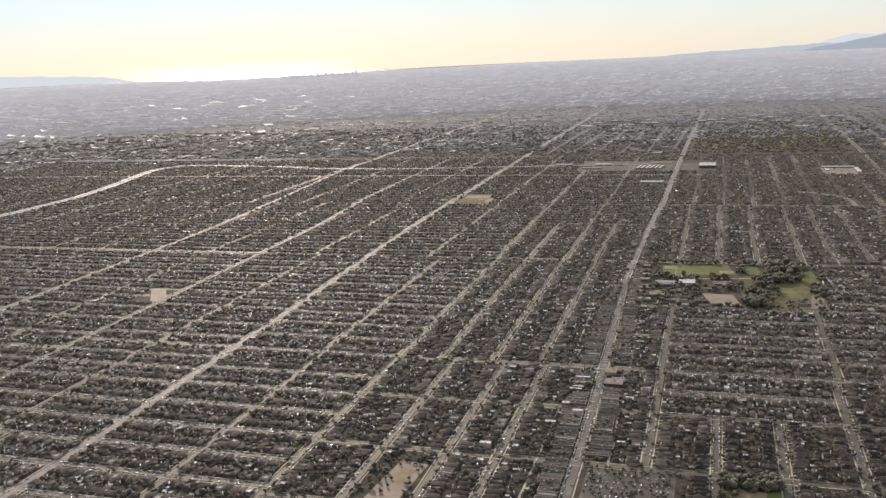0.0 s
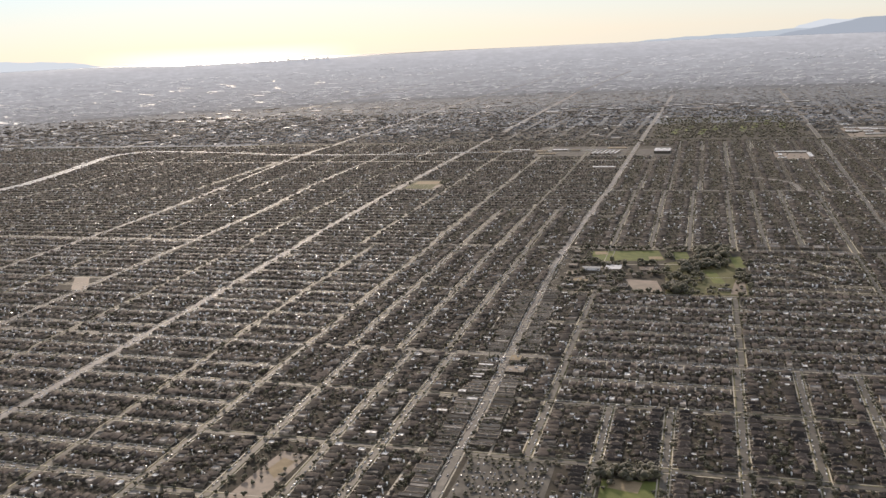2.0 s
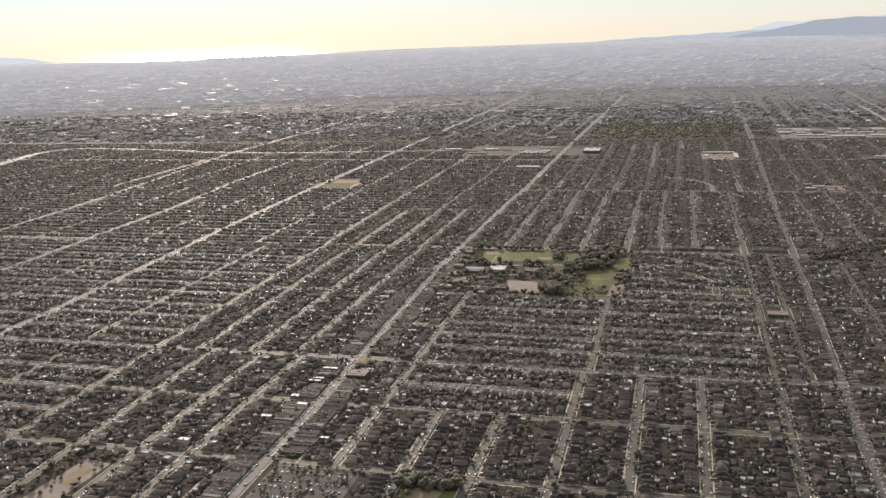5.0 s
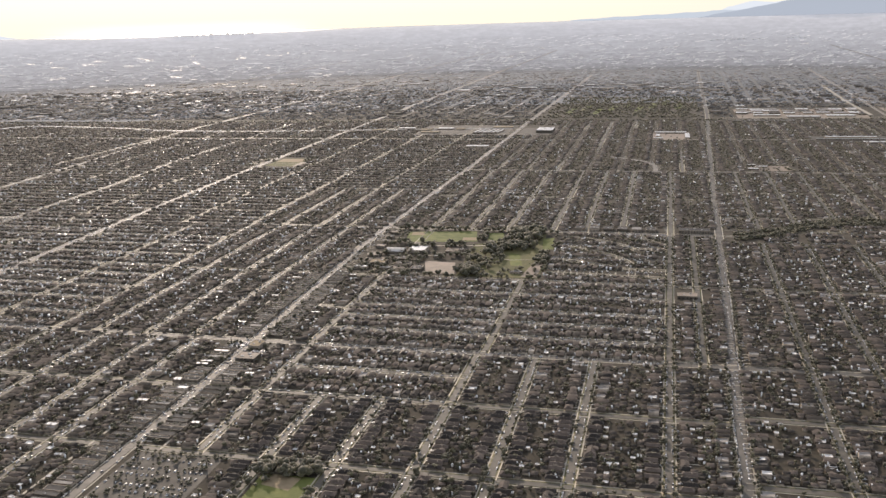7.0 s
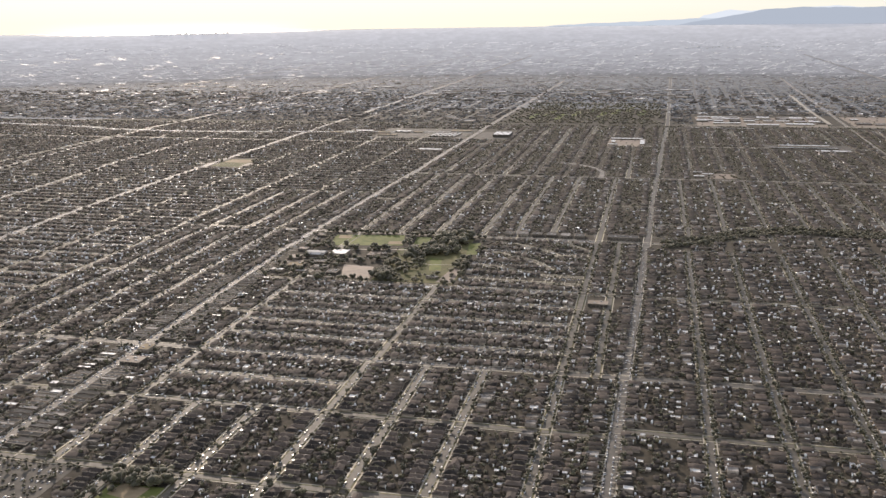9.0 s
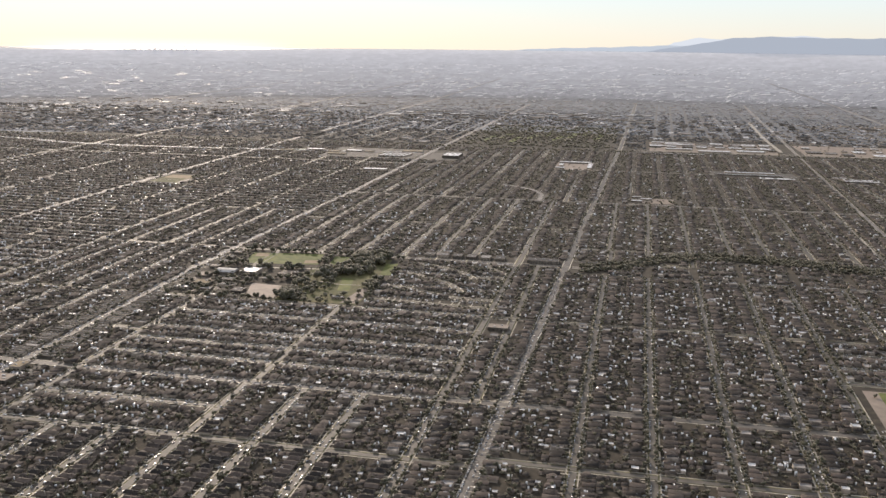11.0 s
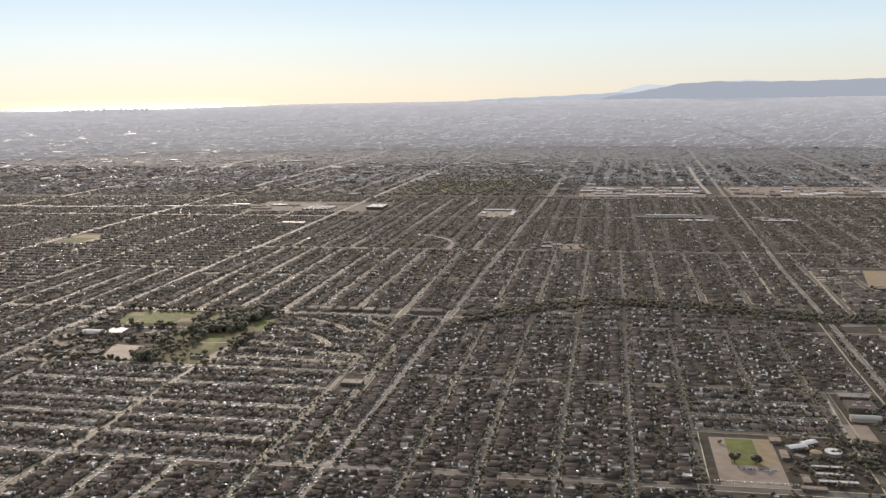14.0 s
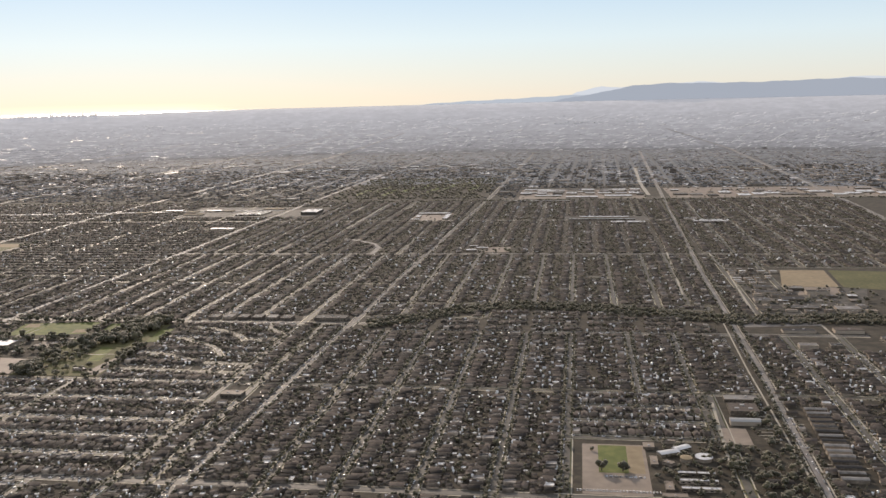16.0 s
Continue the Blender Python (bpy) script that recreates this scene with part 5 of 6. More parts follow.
lot.rect(-110, -92, 712, 732, 0.1)
lot.rect(-74, -62, 706, 732, 0.1)
# school and gymnasium beside the park
flat_building("gymnasium", "gymnasium with a bright white roof beside the park", "gymnasium", -32, 1021, 18, 20, 4.6, M_WHITE, M_WALL1, 0, 0)
shed("assembly_hall", "school hall with a curved grey roof", "hall", -56, 1016, 20, 15, 3.2, 2.2, M_METAL)
for u, v, w, d, mat_ in ((-62, 973, 16, 13, M_DIRT), (-75, 1001, 12, 14, M_YARD), (-34, 970, 16, 10, M_FLAT1), (-16, 955, 11, 13, M_FLAT1), (-42, 988, 14, 7, M_FLAT1), (-74, 952, 14, 6, M_WHITE), (-48, 951, 12, 7, M_FLAT1), (-6, 1000, 8, 6, M_FLAT1), (-30, 933, 12, 3.5, M_WHITE), (-12, 933, 9, 3, M_YARD), (2, 1022, 9, 7, M_YARD), (14, 1030, 6, 8, M_FLAT1), (72, 1062, 14, 10, M_TAR), (85, 953, 12, 2.6, M_WHITE), (-79, 1036, 10, 9, M_YARD), (-80, 1058, 9, 7, M_FLAT1), (-81, 1078, 8, 9, M_FLAT1), (-82, 1100, 8, 8, M_YARD)):
    flat_building("school_building", "low flat-roofed school building", "school", u, v, w, d, 2.6, mat_, M_WALL1, 0, 2, "school buildings by the park")
# building with a tan roof, on the eastern avenue
flat_building("church_hall", "low hall with a tan flat roof among houses", "hall", 246, 899, 17, 10, 3.0, M_YARD, M_WALL1, 0, 2)
flat_building("shop_building", "long grey commercial building beside the wash", "building", 258, 1146, 34, 14, 3.4, M_FLAT1, M_WALL1, 0, 3)
flat_building("shop_building", "grey flat-roofed workshop beside the wash", "building", 312, 1146, 24, 10, 3.0, M_ROOF1, M_WALL1, 0, 2)
for k in range(6):
    flat_building("apartment_building", "two-storey flat-roofed stucco apartment block", "building", 130 + k * 16, 1146, 11, 14, 3.0, M_FLAT1, M_WALL1, 0, 1, "apartments north of the park")
# school with the green field
for u, v, w, d, t in ((559.5, 820, 7, 8, 0), (573, 829, 9, 4, 0), (561, 795, 4.5, 13, 0), (567, 758, 5, 12, 0), (569, 745, 14, 5, 0), (570, 793, 7, 5, -40)):
    flat_building("school_building", "small flat-roofed classroom block with a pale roof", "school", u, v, w, d, 2.0, M_YARD, M_WALL1, t, 1, "classrooms by the green field", windows=False)
for k, v in enumerate((778, 767, 756)):
    for u, w in ((579, 11), (590.5, 11)):
        flat_building("school_building", "long classroom wing with a pale grey roof", "school", u, v, w, 3.4, 2.0, M_WHITE, M_WALL1, 0, 1, "classrooms by the green field", windows=True)
for u, v, t, w in ((571, 809, 25, 13), (580, 817, 35, 11)):
    shed("school_building", "school wing with a curved pale roof", "school", u, v, w, 6, 2.0, 0.8, M_WHITE, t, "classrooms by the green field")


def round_hall(u, v, r0, r1, h, label, roof_mat):
    b = thing("round_classroom", label, "school", at(u, v))
    for nm, z0, z1, grow, mat_ in (("wall", 0, h, 0, M_WALL1), ("roof", h + 0.01, h + 0.35, 0.3, roof_mat)):
        bm = bmesh.new()
        n = 20
        ro, ri = r1 + grow, max(r0 - grow, 0.05)
        rings = [[bm.verts.new((r * math.cos(k * 2 * math.pi / n), r * math.sin(k * 2 * math.pi / n), z)) for k in range(n)] for r, z in ((ro, z0), (ro, z1), (ri, z1 + (0.6 if nm == "roof" and r0 < 1 else 0)), (ri, z0))]
        for a, c in zip(rings, rings[1:] + rings[:1]):
            for k in range(n):
                bm.faces.new((a[k], a[(k + 1) % n], c[(k + 1) % n], c[k]))
        part(nm, bm, mat_, b)
    return b


round_hall(592, 802, 2.2, 5.2, 2.2, "ring-shaped school building with a pale roof", M_WHITE)
round_hall(581, 799, 0.3, 3.6, 2.4, "round school hall with a tan roof", M_DIRT)
shed("depot", "blue-grey depot with a curved roof", "depot", 628, 868, 20, 7, 3.0, 1.2, M_METAL)
flat_building("workshop_building", "large hall with a flat red-brown roof", "workshop", 631, 894, 20, 18, 3.4, M_ROOF1, M_WALL1, 0, 3, windows=False)
flat_building("depot_office", "low block with a flat grey roof", "building", 633, 917, 24, 10, 2.8, M_FLAT1, M_WALL1, 0, 2)
shed("depot", "long shed with a red-brown roof", "shed", 631, 768, 14, 6, 2.4, 0.9, M_ROOF1)
# rows of apartments east of the railway avenue
for k in range(15):
    v = 776 + k * 8.6
    shed("apartment_building", "long apartment row with a pale roof", "building", 674 + k * 0.5, v, 15, 4.2, 2.6, 0.7, M_FLAT1, 0, "apartment rows by the railway avenue")
# workshops beside the wash and the tan field
for u, v, w, d in ((716, 1066, 16, 9), (741, 1069, 12, 8), (720, 1120, 30, 10), (765, 1122, 26, 12), (712, 1212, 26, 12), (748, 1216, 30, 12), (790, 1214, 24, 16), (712, 1250, 18, 16), (745, 1256, 26, 14), (778, 1290, 24, 12), (722, 1290, 22, 10), (725, 1318, 20, 12), (760, 1312, 16, 12)):
    flat_building("workshop_building", "flat-roofed workshop on paved ground", "workshop", u, v, w, d, rb.uniform(2.6, 4), M_FLAT1 if rb.random() < 0.7 else M_ROOF1, M_WALL1, 0, rb.choice((1, 2)), "workshops beside the wash", windows=False)
for k in range(30):
    u, v = 704 + (k % 6) * 19 + rb.uniform(-3, 3), 1196 + (k // 6) * 24 + rb.uniform(-5, 5)
    flat_building("workshop_building", "low workshop with a pale roof among trees", "workshop", u + 9, v + 8, rb.uniform(6, 13), rb.uniform(4, 9), rb.uniform(1.8, 2.6), rb.choice((M_WHITE, M_YARD, M_FLAT1, M_FLAT1)), M_WALL1, 0, 1, "workshops beside the wash", windows=False)
for k in range(34):
    u, v = 704 + (k % 5) * 13 + rb.uniform(-2, 2), 1342 + (k // 5) * 14 + rb.uniform(-2, 2)
    if u < 742 or v > 1338 and u < 700 + (v - 1290) * 0.5:
        flat_building("workshop_building", "small workshop with a bright pale roof", "workshop", u, v, rb.uniform(6, 11), rb.uniform(4, 9), rb.uniform(2, 3), rb.choice((M_WHITE, M_FLAT1, M_FLAT1, M_METAL)), M_WALL1, 0, 1, "workshops beside the field", windows=False)
for u, v, w, d in ((880, 1806, 16, 6), (924, 1790, 26, 6), (742, 1870, 60, 10), (712, 1905, 24, 8)):
    flat_building("warehouse", "low building with a bright white roof", "warehouse", u, v, w, d, 3, M_WHITE, M_WALL1, 0, 1, "long sheds by the railway", windows=False)
# school and shops further off
for u, v, w, d in ((356, 1568, 16, 10), (370, 1588, 18, 8), (356, 1604, 14, 6)):
    flat_building("school_building", "flat-roofed school building with a white roof", "school", u, v, w, d, 2.8, M_WHITE, M_WALL1, 0, 1, windows=False)
for u, v, w, d in ((232, 1998, 62, 14), (209, 1911, 18, 12), (264, 1950, 9, 66), (208, 1955, 8, 30)):
    flat_building("shopping_centre", "shopping centre wing with a pale flat roof round a car park", "store", u, v, w, d, 2.6, M_WHITE, M_WALL1, 0, 2, "wings of the shopping centre", windows=False)
yard.rect(198, 270, 1898, 2008, 0.07)
flat_building("store_building", "large store with a white flat roof", "store", -24, 2022, 34, 50, 6, M_WHITE, M_WALL1, 0, 4, windows=False)
for k in range(6):
    flat_building("storage_row", "long narrow storage shed with a white roof", "shed", -168 + k * 9.5, 2010, 5.2, 52, 3, M_WHITE, M_WALL1, -8, 0, "rows of storage sheds", windows=False)
for u, v, w, d in ((-250, 2060, 34, 20), (-290, 2040, 24, 24), (-215, 2055, 20, 16), (-270, 2000, 40, 16), (-125, 2085, 44, 20), (-340, 2062, 40, 16), (-395, 2030, 30, 20), (-125, 1795, 44, 16)):
    flat_building("works_building", "flat-roofed works building with a tan roof", "workshop", u, v, w, d, 2.6, M_DIRT if rb.random() < 0.4 else M_WHITE, M_WALL1, 0, 2, "works along the railway", windows=False)
for u, v, w, d in ((445, 2298, 60, 18), (520, 2210 + 60, 70, 22), (600, 2290, 60, 26), (450, 2400, 60, 40), (525, 2420, 50, 45), (598, 2415, 54, 44), (650, 2330, 16, 40)):
    flat_building("warehouse", "large warehouse with a pale metal roof", "warehouse", u, v, w, d, 3.0, M_WHITE if w > 55 else M_FLAT1, M_WALL1, 0, 3, "warehouses along the railway", windows=False)
for k in range(14):
    w = rb.uniform(20, 48)
    flat_building("warehouse", "large warehouse with a pale metal roof", "warehouse", 738 + k * 33, 2290 + 20 * (k % 2) + rb.uniform(0, 90) * (k % 3 == 0), w, rb.uniform(18, 40), 2.6, M_WHITE if rb.random() < 0.6 else M_FLAT1, M_WALL1, 0, 2, "warehouses along the railway", windows=False)
for k in range(30):
    u, v = (385 + rb.uniform(0, 260) if k < 10 else 720 + rb.uniform(0, 440)), 2345 + rb.uniform(0, 95)
    flat_building("warehouse", "warehouse with a pale flat roof among trees", "warehouse", u, v, rb.uniform(8, 22), rb.uniform(8, 18), rb.uniform(2, 3), rb.choice((M_WHITE, M_WHITE, M_FLAT1, M_METAL)), M_WALL1, 0, 1, "warehouses along the railway", windows=False)
for k in range(24):
    flat_building("warehouse", "large warehouse with a pale metal roof", "warehouse", 396 + (k % 8) * 35 + rb.uniform(-4, 4), 2345 + (k // 8) * 36 + rb.uniform(-5, 5), rb.uniform(20, 31), rb.uniform(16, 28), rb.uniform(3, 4), rb.choice((M_WHITE, M_FLAT1, M_METAL)), M_WALL1, 0, 2, "warehouses along the railway", windows=False)
for k in range(46):
    u, v = rb.uniform(-430, 390), 3020 + 240 * rb.random() ** 0.7
    flat_building("warehouse", "far warehouse with a pale flat roof", "warehouse", u, v, rb.uniform(16, 46), rb.uniform(14, 30), 2.6, rb.choice((M_WHITE, M_WHITE, M_FLAT1)), M_WALL1, 0, 0, "warehouses of the far works district", windows=False)
for k in range(50):
    u, v = rb.uniform(-1850, -560), 2950 + 560 * rb.random()
    if math.hypot(u * CT + v * ST - MID[0], -u * ST + v * CT - MID[1]) < NEAR - 30:
        flat_building("warehouse", "far warehouse with a pale flat roof", "warehouse", u, v, rb.uniform(12, 44), rb.uniform(10, 26), 2.4, rb.choice((M_WHITE, M_WHITE, M_FLAT1)), M_WALL1, 0, 0, "warehouses of the far works district", windows=False)
for u, v, w, d in ((430, 2196, 130, 6), (555, 1905, 120, 6), (745, 1890, 62, 12), (560, 1938, 90, 12), (600, 1870, 60, 18)):
    flat_building("warehouse", "very long low building with a white roof", "warehouse", u, v, w, d, 2.4, M_WHITE, M_WALL1, 0, 2, "long sheds by the railway", windows=False)
# ribbon-like side road that bends
road.line([(232, 1128), (222, 1180)], 4, 0.07)
# alleys behind the buildings of the central avenue
for pts in ([(-114, 402), (-113, 571), (-113, 640)], [(-66, 552), (-68, 640)], [(-67, 650), (-67, 690)], [(-120, 740), (-124, 930)], [(-69, 740), (-74, 930)]):
    pave.line(pts, 1.6, 0.11)
pave.line([(650, 780), (652, 1000), (656, 1150)], 1.4, 0.14)
for pts, w in (([(631, 1281), (642, 1671)], 2.6), ([(647, 1302), (650, 1364)], 1.8), ([(695, 1488), (703, 1760)], 2.4), ([(693, 1189), (696, 1286), (701, 1421)], 2.4), ([(749, 1096), (747, 1178)], 2.2), ([(607, 795), (612, 911)], 2.0)):
    pave.line(pts, w, 0.17)
pale_avenue.line([(831, 1444), (841, 1633), (841, 1790), (846, 2100)], 4.5, 0.18)
pave.patch([(716, 1888), (778, 1848), (779, 1860), (704, 1908)], 0.2)
for off, w in ((18, 3.0), (30, 2.2), (48, 3.0)):
    pave.line([(345, 2222), (1200, 2236)], w, 0.2, -off, step=60)
pave.line([(668, 2310), (667, 2640), (684, 3100)], 9, 0.32)


# ---- far towers and storage tanks ----
def far_place(u, v, turn=0.0):
    x, y = far_xy(u, v)
    return Matrix.Translation((float(x), float(y), float(ground_z(x, y)) - 0.5)) @ Matrix.Rotation(radians(turn), 4, "Z")


def bearing_place(b, far):
    r = float(squeeze(far))
    x, y = MID[0] + r * math.sin(radians(b)), MID[1] + r * math.cos(radians(b))
    return Matrix.Translation((x, y, float(ground_z(x, y)) - 0.5))


for k in range(20):
    b = -13.4 + 4.9 * (k + rb.uniform(-0.4, 0.4)) / 20
    t = thing("office_tower", "tall hazy office tower on the coast", "tower", bearing_place(b, 20500 + 40 * k), "towers on the coast")
    w, h = rb.uniform(4, 8), rb.uniform(2.5, 6) + (6 if k in (9, 13, 16, 19) else 0)
    part("shaft", boxed(-w, w, -4, 4, 0, h), M_TOWER, t)
    part("crown", boxed(-w * 0.6, w * 0.6, -3, 3, h, h + 2), M_TOWER, t)


def build_tank():
    t = new("storage_tank")
    bm = bmesh.new()
    bmesh.ops.create_cone(bm, cap_ends=True, segments=20, radius1=10, radius2=10, depth=3, matrix=Matrix.Translation((0, 0, 1.5)))
    part("shell", bm, M_WHITE, t)
    bm = bmesh.new()
    bmesh.ops.create_cone(bm, cap_ends=True, segments=20, radius1=10.2, radius2=0.5, depth=1.6, matrix=Matrix.Translation((0, 0, 3.8)))
    part("lid", bm, M_WHITE, t)
    return tagged(t, "white cylindrical storage tank", "storage tank", "tank farm")


tank = build_tank()
spots = [(519 + 34 * k + 12 * (k % 3), 7264 + 90 * (k % 4)) for k in range(11)] + [(1080 + 40 * k, 7500) for k in range(4)] + [(-3500 + 190 * k, 10800) for k in range(4)]
for i, (u, v) in enumerate(spots):
    m = far_place(u, v) @ Matrix.Scale(0.55 if v > 10000 else 0.8, 4)
    if i:
        copy_thing(tank, m)
    else:
        tank.matrix_basis = m

# ---- the aircraft's wing with its lowered flaps ----
M_SKIN = surface("painted wing skin", (0.38, 0.38, 0.395), (0.49, 0.485, 0.485), 0.75, 0.2, grain=1.5, stain=0.12)
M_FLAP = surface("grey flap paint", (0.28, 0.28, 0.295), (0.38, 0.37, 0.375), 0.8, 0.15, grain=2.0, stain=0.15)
# shade on the rear flap and flap tip, painted as darker blue-grey
M_FLAP_SHADE = surface("blue-grey flap paint", (0.085, 0.085, 0.12), (0.125, 0.122, 0.165), 0.85, 0.1, grain=2.0, stain=0.15)
M_RED = surface("red-orange paint", (0.42, 0.06, 0.035), (0.52, 0.085, 0.045), 0.65, 0.25, grain=2.0, stain=0.1)
M_SEAM_SHADE = surface("dark sealant", (0.02, 0.02, 0.022), (0.05, 0.05, 0.052), 0.8, 0.2, grain=4.0)
# the wing hangs where the flight passes it at its middle; its axes: x forward along the flight, y up, z towards the cabin
WING_AT = pose(281.34, 48.70, 245.84, 75.289, 1.393, -3.337)
wing = thing("aircraft_wing", "light grey airliner wing with lowered flaps and red fairing", "aircraft wing", WING_AT)


def slab(name, rear, front, thick, material, parent, label="", bulge=0.12, n=10):
    """A rounded panel lofted between a rear and a front edge, each given by its inboard and outboard end."""
    bm = bmesh.new()
    loops = []
    for k in range(n + 1):
        s = k / n
        a, b = Vector(rear[0]).lerp(Vector(rear[1]), s), Vector(front[0]).lerp(Vector(front[1]), s)
        t = thick[0] + (thick[1] - thick[0]) * s
        ring = []
        for q, up in ((0, 0.0), (0.2, 0.55), (0.5, 1.0), (0.8, 0.8), (0.97, 0.3), (1, -0.3), (0.9, -0.8), (0.5, -1.0), (0.15, -0.5), (0, -0.15)):
            ring.append(bm.verts.new(a.lerp(b, q) + Vector((0, t * up * (bulge / 0.12 if up > 0 else 1) * 0.5, 0))))
        loops.append(ring)
    for a, b in zip(loops[:-1], loops[1:]):
        for k in range(len(a)):
            bm.faces.new((a[k], a[(k + 1) % len(a)], b[(k + 1) % len(a)], b[k]))
    bm.faces.new(loops[0])
    bm.faces.new(loops[-1][::-1])
    ob = part(name, bm, material, parent, label)
    ob.data.polygons.foreach_set("use_smooth", [len(p.vertices) == 4 for p in ob.data.polygons])
    return ob


slab("wing_panel", ((4.35, 1.26, -7.60), (1.38, 5.38, -19.00)), ((6.87, 2.68, -12.00), (1.45, 6.64, -20.00)), (0.12, 0.08), M_SKIN, wing, "light grey painted wing skin", n=16)
# a dark strip stands in for the shade inside the cove
slab("flap_cove", ((4.44, 1.14, -7.75), (4.05, 2.79, -12.55)), ((4.47, 1.28, -7.80), (3.98, 2.90, -12.60)), (0.03, 0.03), M_SEAM_SHADE, wing, "dark gap above the flap", n=10)
slab("flap", ((4.12, 0.71, -7.20), (3.62, 2.24, -11.60)), ((4.41, 1.16, -7.70), (4.07, 2.77, -12.40)), (0.08, 0.06), M_FLAP, wing, "light grey lowered flap", n=10)
slab("flap_tip", ((3.62, 2.24, -11.62), (3.01, 2.39, -11.90)), ((4.09, 2.82, -12.42), (3.93, 2.90, -12.50)), (0.06, 0.04), M_FLAP_SHADE, wing, "blue-grey pointed end of the flap", n=10)
slab("rear_flap", ((3.89, 0.33, -6.80), (3.06, 1.78, -11.20)), ((4.06, 0.67, -7.10), (3.30, 2.28, -11.50)), (0.06, 0.05), M_FLAP_SHADE, wing, "darker blue-grey rear flap", n=10)
for x, y, z in ((3.52, 2.00, -11.00), (3.83, 1.30, -9.00)):
    h = part("hinge", boxed(-0.05, 0.05, -0.04, 0.04, -0.12, 0.12, 0.015), M_SEAM_SHADE, wing, "dark flap hinge")
    h.location = (x, y, z)
bm = bmesh.new()
rings = []
for q, w, hgt in ((0.0, 0.03, 0.04), (0.12, 0.09, 0.10), (0.4, 0.17, 0.24), (0.75, 0.24, 0.36), (1.0, 0.26, 0.40)):
    c = Vector((3.26, 0.62, -10.94)).lerp(Vector((4.40, 1.16, -10.60)), q)
    rings.append([bm.verts.new(c + Vector((-0.25, 1, 0)).normalized() * 1.14 * hgt * math.sin(a) * (1 if math.sin(a) > 0 else 0.55) + Vector((0.3, 0, 0.95)) * w * math.cos(a)) for a in [k * math.pi / 5 for k in range(10)]])
for a, b in zip(rings[:-1], rings[1:]):
    for k in range(10):
        bm.faces.new((a[k], a[(k + 1) % 10], b[(k + 1) % 10], b[k]))
bm.faces.new(rings[0])
bm.faces.new(rings[-1][::-1])
part("flap_fairing", bm, M_RED, wing, "pointed red flap track fairing")


def wing_point(span, chord, proud=0.0):
    """A place on the wing's upper skin: span from inboard to outboard, chord from the rear edge to the front edge."""
    a = Vector((4.35, 1.26, -7.60)).lerp(Vector((1.38, 5.38, -19.00)), span)
    b = Vector((6.87, 2.68, -12.00)).lerp(Vector((1.45, 6.64, -20.00)), span)
    up = float(np.interp(chord, (0, 0.2, 0.5, 0.8, 0.97), (0, 0.55, 1.0, 0.8, 0.3)))
    return a.lerp(b, chord) + Vector((0, (0.12 - 0.04 * span) * up * 0.5 + proud, 0))


def skin_line(points, width, name="panel_seam", label="dark panel seam"):
    """A thin raised strip that follows the skin through points of span and chord."""
    bm = bmesh.new()
    rows = []
    for (s0, c0), (s1, c1) in zip(points[:-1], points[1:]):
        for k in range(6):
            rows.append((s0 + (s1 - s0) * k / 6, c0 + (c1 - c0) * k / 6))
    rows.append(points[-1])
    loops = []
    for k, (sp, ch) in enumerate(rows):
        p, q = wing_point(*rows[max(0, k - 1)]), wing_point(*rows[min(len(rows) - 1, k + 1)])
        side = (q - p).normalized().cross(Vector((0, 0.9, 0.35))).normalized() * width / 2
        c = wing_point(sp, ch)
        loops.append([bm.verts.new(c + d + Vector((0, z, 0))) for d, z in ((side, -0.01), (side, 0.008), (-side, 0.008), (-side, -0.01))])
    for a, b in zip(loops[:-1], loops[1:]):
        for k in range(4):
            bm.faces.new((a[k], a[(k + 1) % 4], b[(k + 1) % 4], b[k]))
    bm.faces.new(loops[0])
    bm.faces.new(loops[-1][::-1])
    return part(name, bm, M_SEAM_SHADE, wing, label)


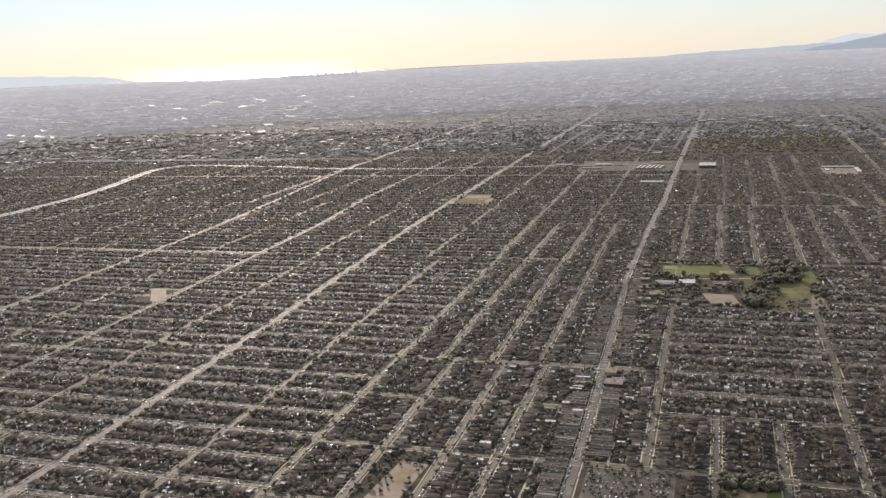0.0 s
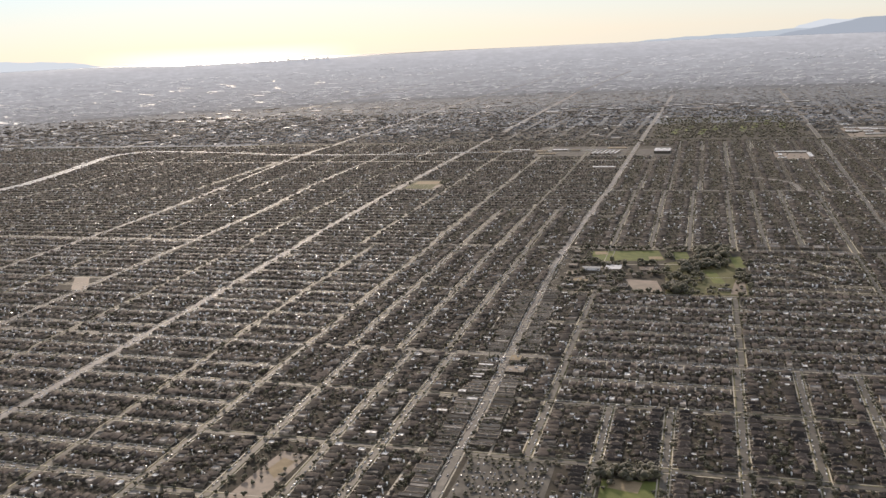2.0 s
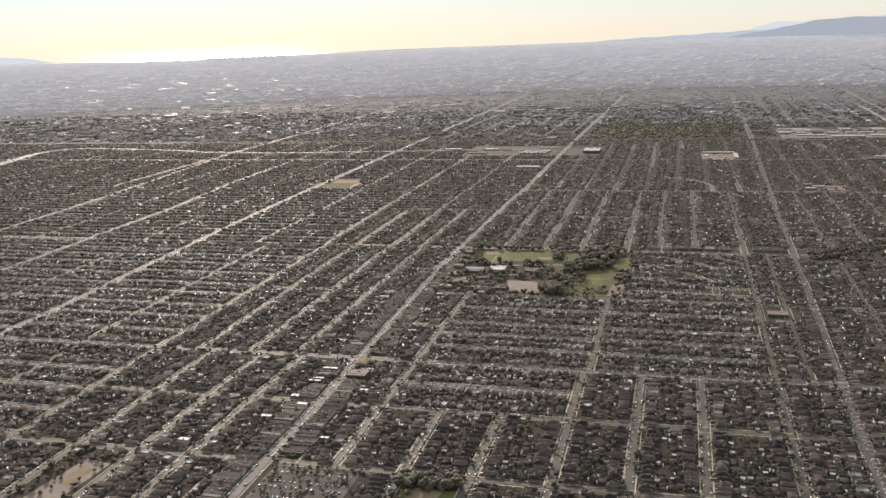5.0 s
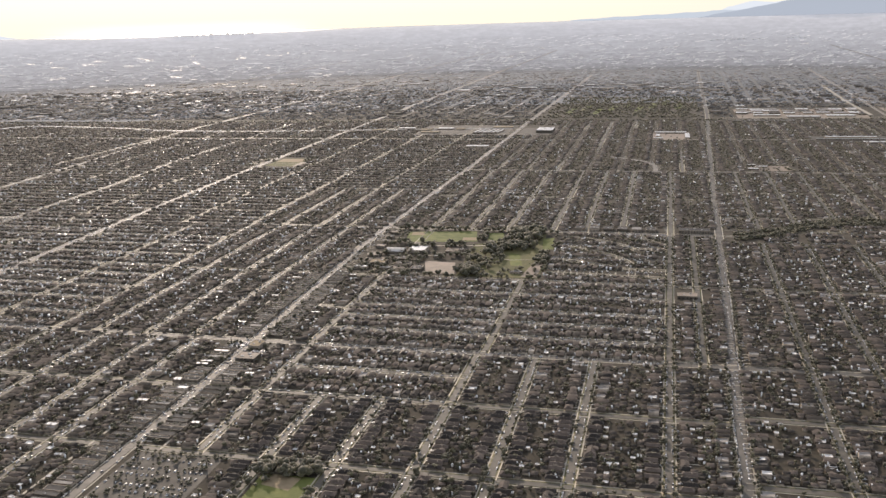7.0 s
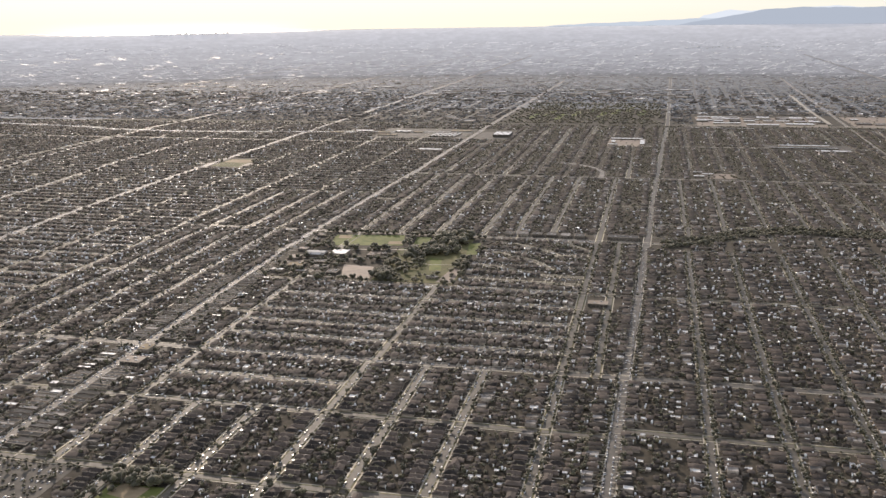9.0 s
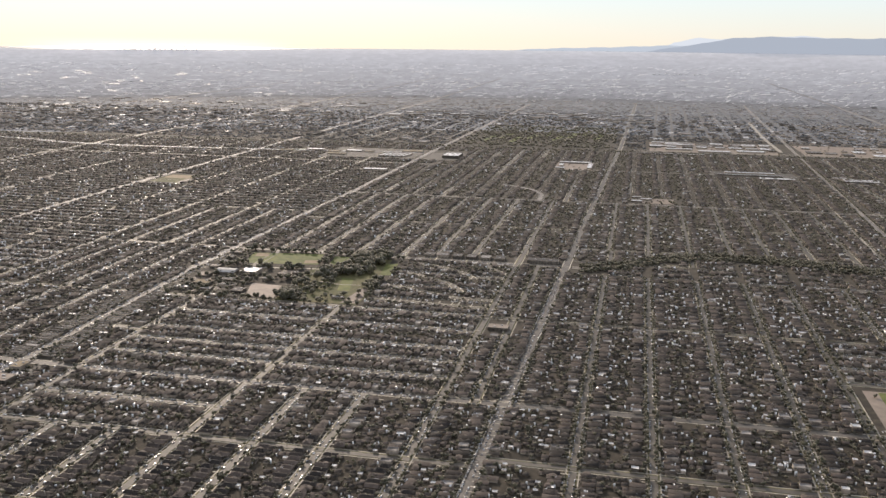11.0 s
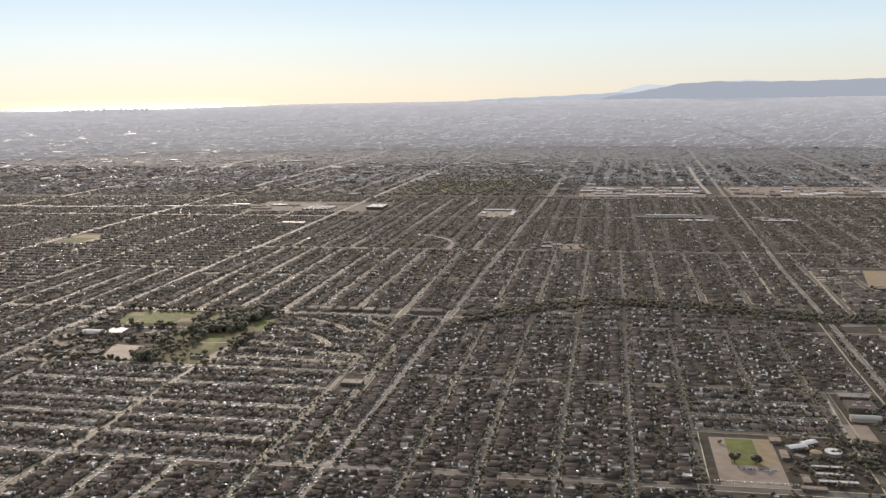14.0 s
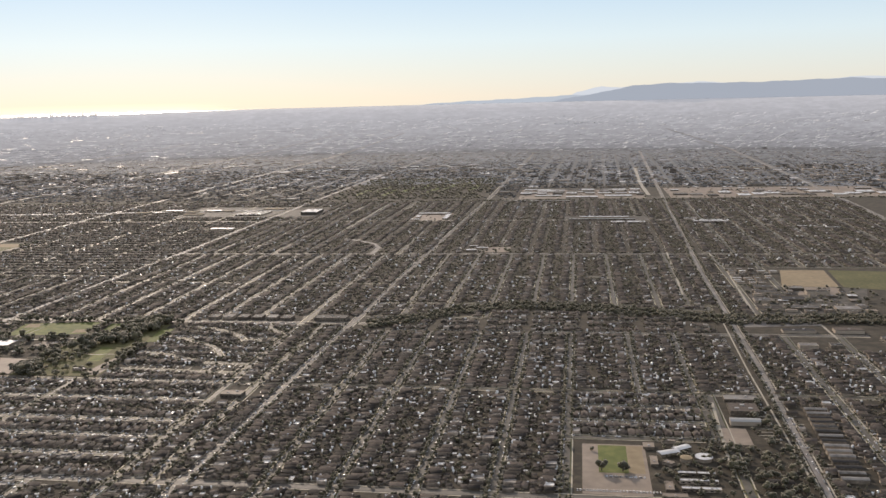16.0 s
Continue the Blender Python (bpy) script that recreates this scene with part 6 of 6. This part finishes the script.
skin_line([(0.86, 0.10), (0.544, 0.117), (0.316, 0.139)], 0.045)
skin_line([(0.80, 0.03), (0.56, 0.025), (0.36, 0.03)], 0.03)
skin_line([(0.246, 0.36), (0.16, 0.363), (0.085, 0.37), (0.0, 0.375)], 0.025)
skin_line([(0.108, 0.127), (0.083, 0.289), (0.076, 0.366)], 0.02)
skin_line([(0.208, 0.133), (0.203, 0.358)], 0.02)
skin_line([(0.398, 0.03), (0.383, 0.13)], 0.02)
skin_line([(0.60, 0.03), (0.57, 0.115)], 0.02)
bm = bmesh.new()
bmesh.ops.create_icosphere(bm, subdivisions=2, radius=1.0, matrix=Matrix.Translation((2.56, 3.66, -14.4)) @ Matrix.Rotation(radians(-14), 4, "Z") @ Matrix.Diagonal((0.14, 0.035, 0.1, 1)))
part("fairing_tip", bm, M_SEAM_SHADE, wing, "dark tip of an outer flap track fairing")

# ---- surfaces of streets and open ground ----
for sheet, name, mat_, label, cat in (
        (road, "road", M_ROAD, "worn grey asphalt streets between the house blocks", "road"),
        (avenue, "road", M_AVENUE, "wide brown-grey asphalt cross streets and avenues", "road"),
        (pale_avenue, "road", M_PALE, "pale concrete main avenues running to the horizon", "road"),
        (freeway, "road", M_FREEWAY, "pale concrete freeway and ramp curving between the houses", "road"),
        (pave, "pavement", M_WALK, "narrow pale concrete pavements along the streets", "pavement"),
        (lawn, "verge", M_LAWN, "dry green lawn strips beside the pavements", "verge"),
        (drive, "driveways", M_WALK, "short pale concrete driveways of the houses", "driveway"),
        (grass, "grass", M_GRASS, "green mown grass of parks and sports fields", "grass"),
        (dirt, "bare_ground", M_DIRT, "bare tan earth of dry fields", "earth"),
        (lot, "parking_ground", M_LOT, "grey asphalt of car parks and yards", "car park"),
        (yard, "school_yard", M_YARD, "pale paved school playground", "playground"),
        (water, "water", M_WATER, "shallow dark water in the wash", "water"),
        (conc, "channel_bank", M_CONC, "weathered concrete channel and track bed", "channel")):
    tagged(sheet.make(name, mat_), label, cat, kind="structure" if name not in ("driveways",) else "stuff")
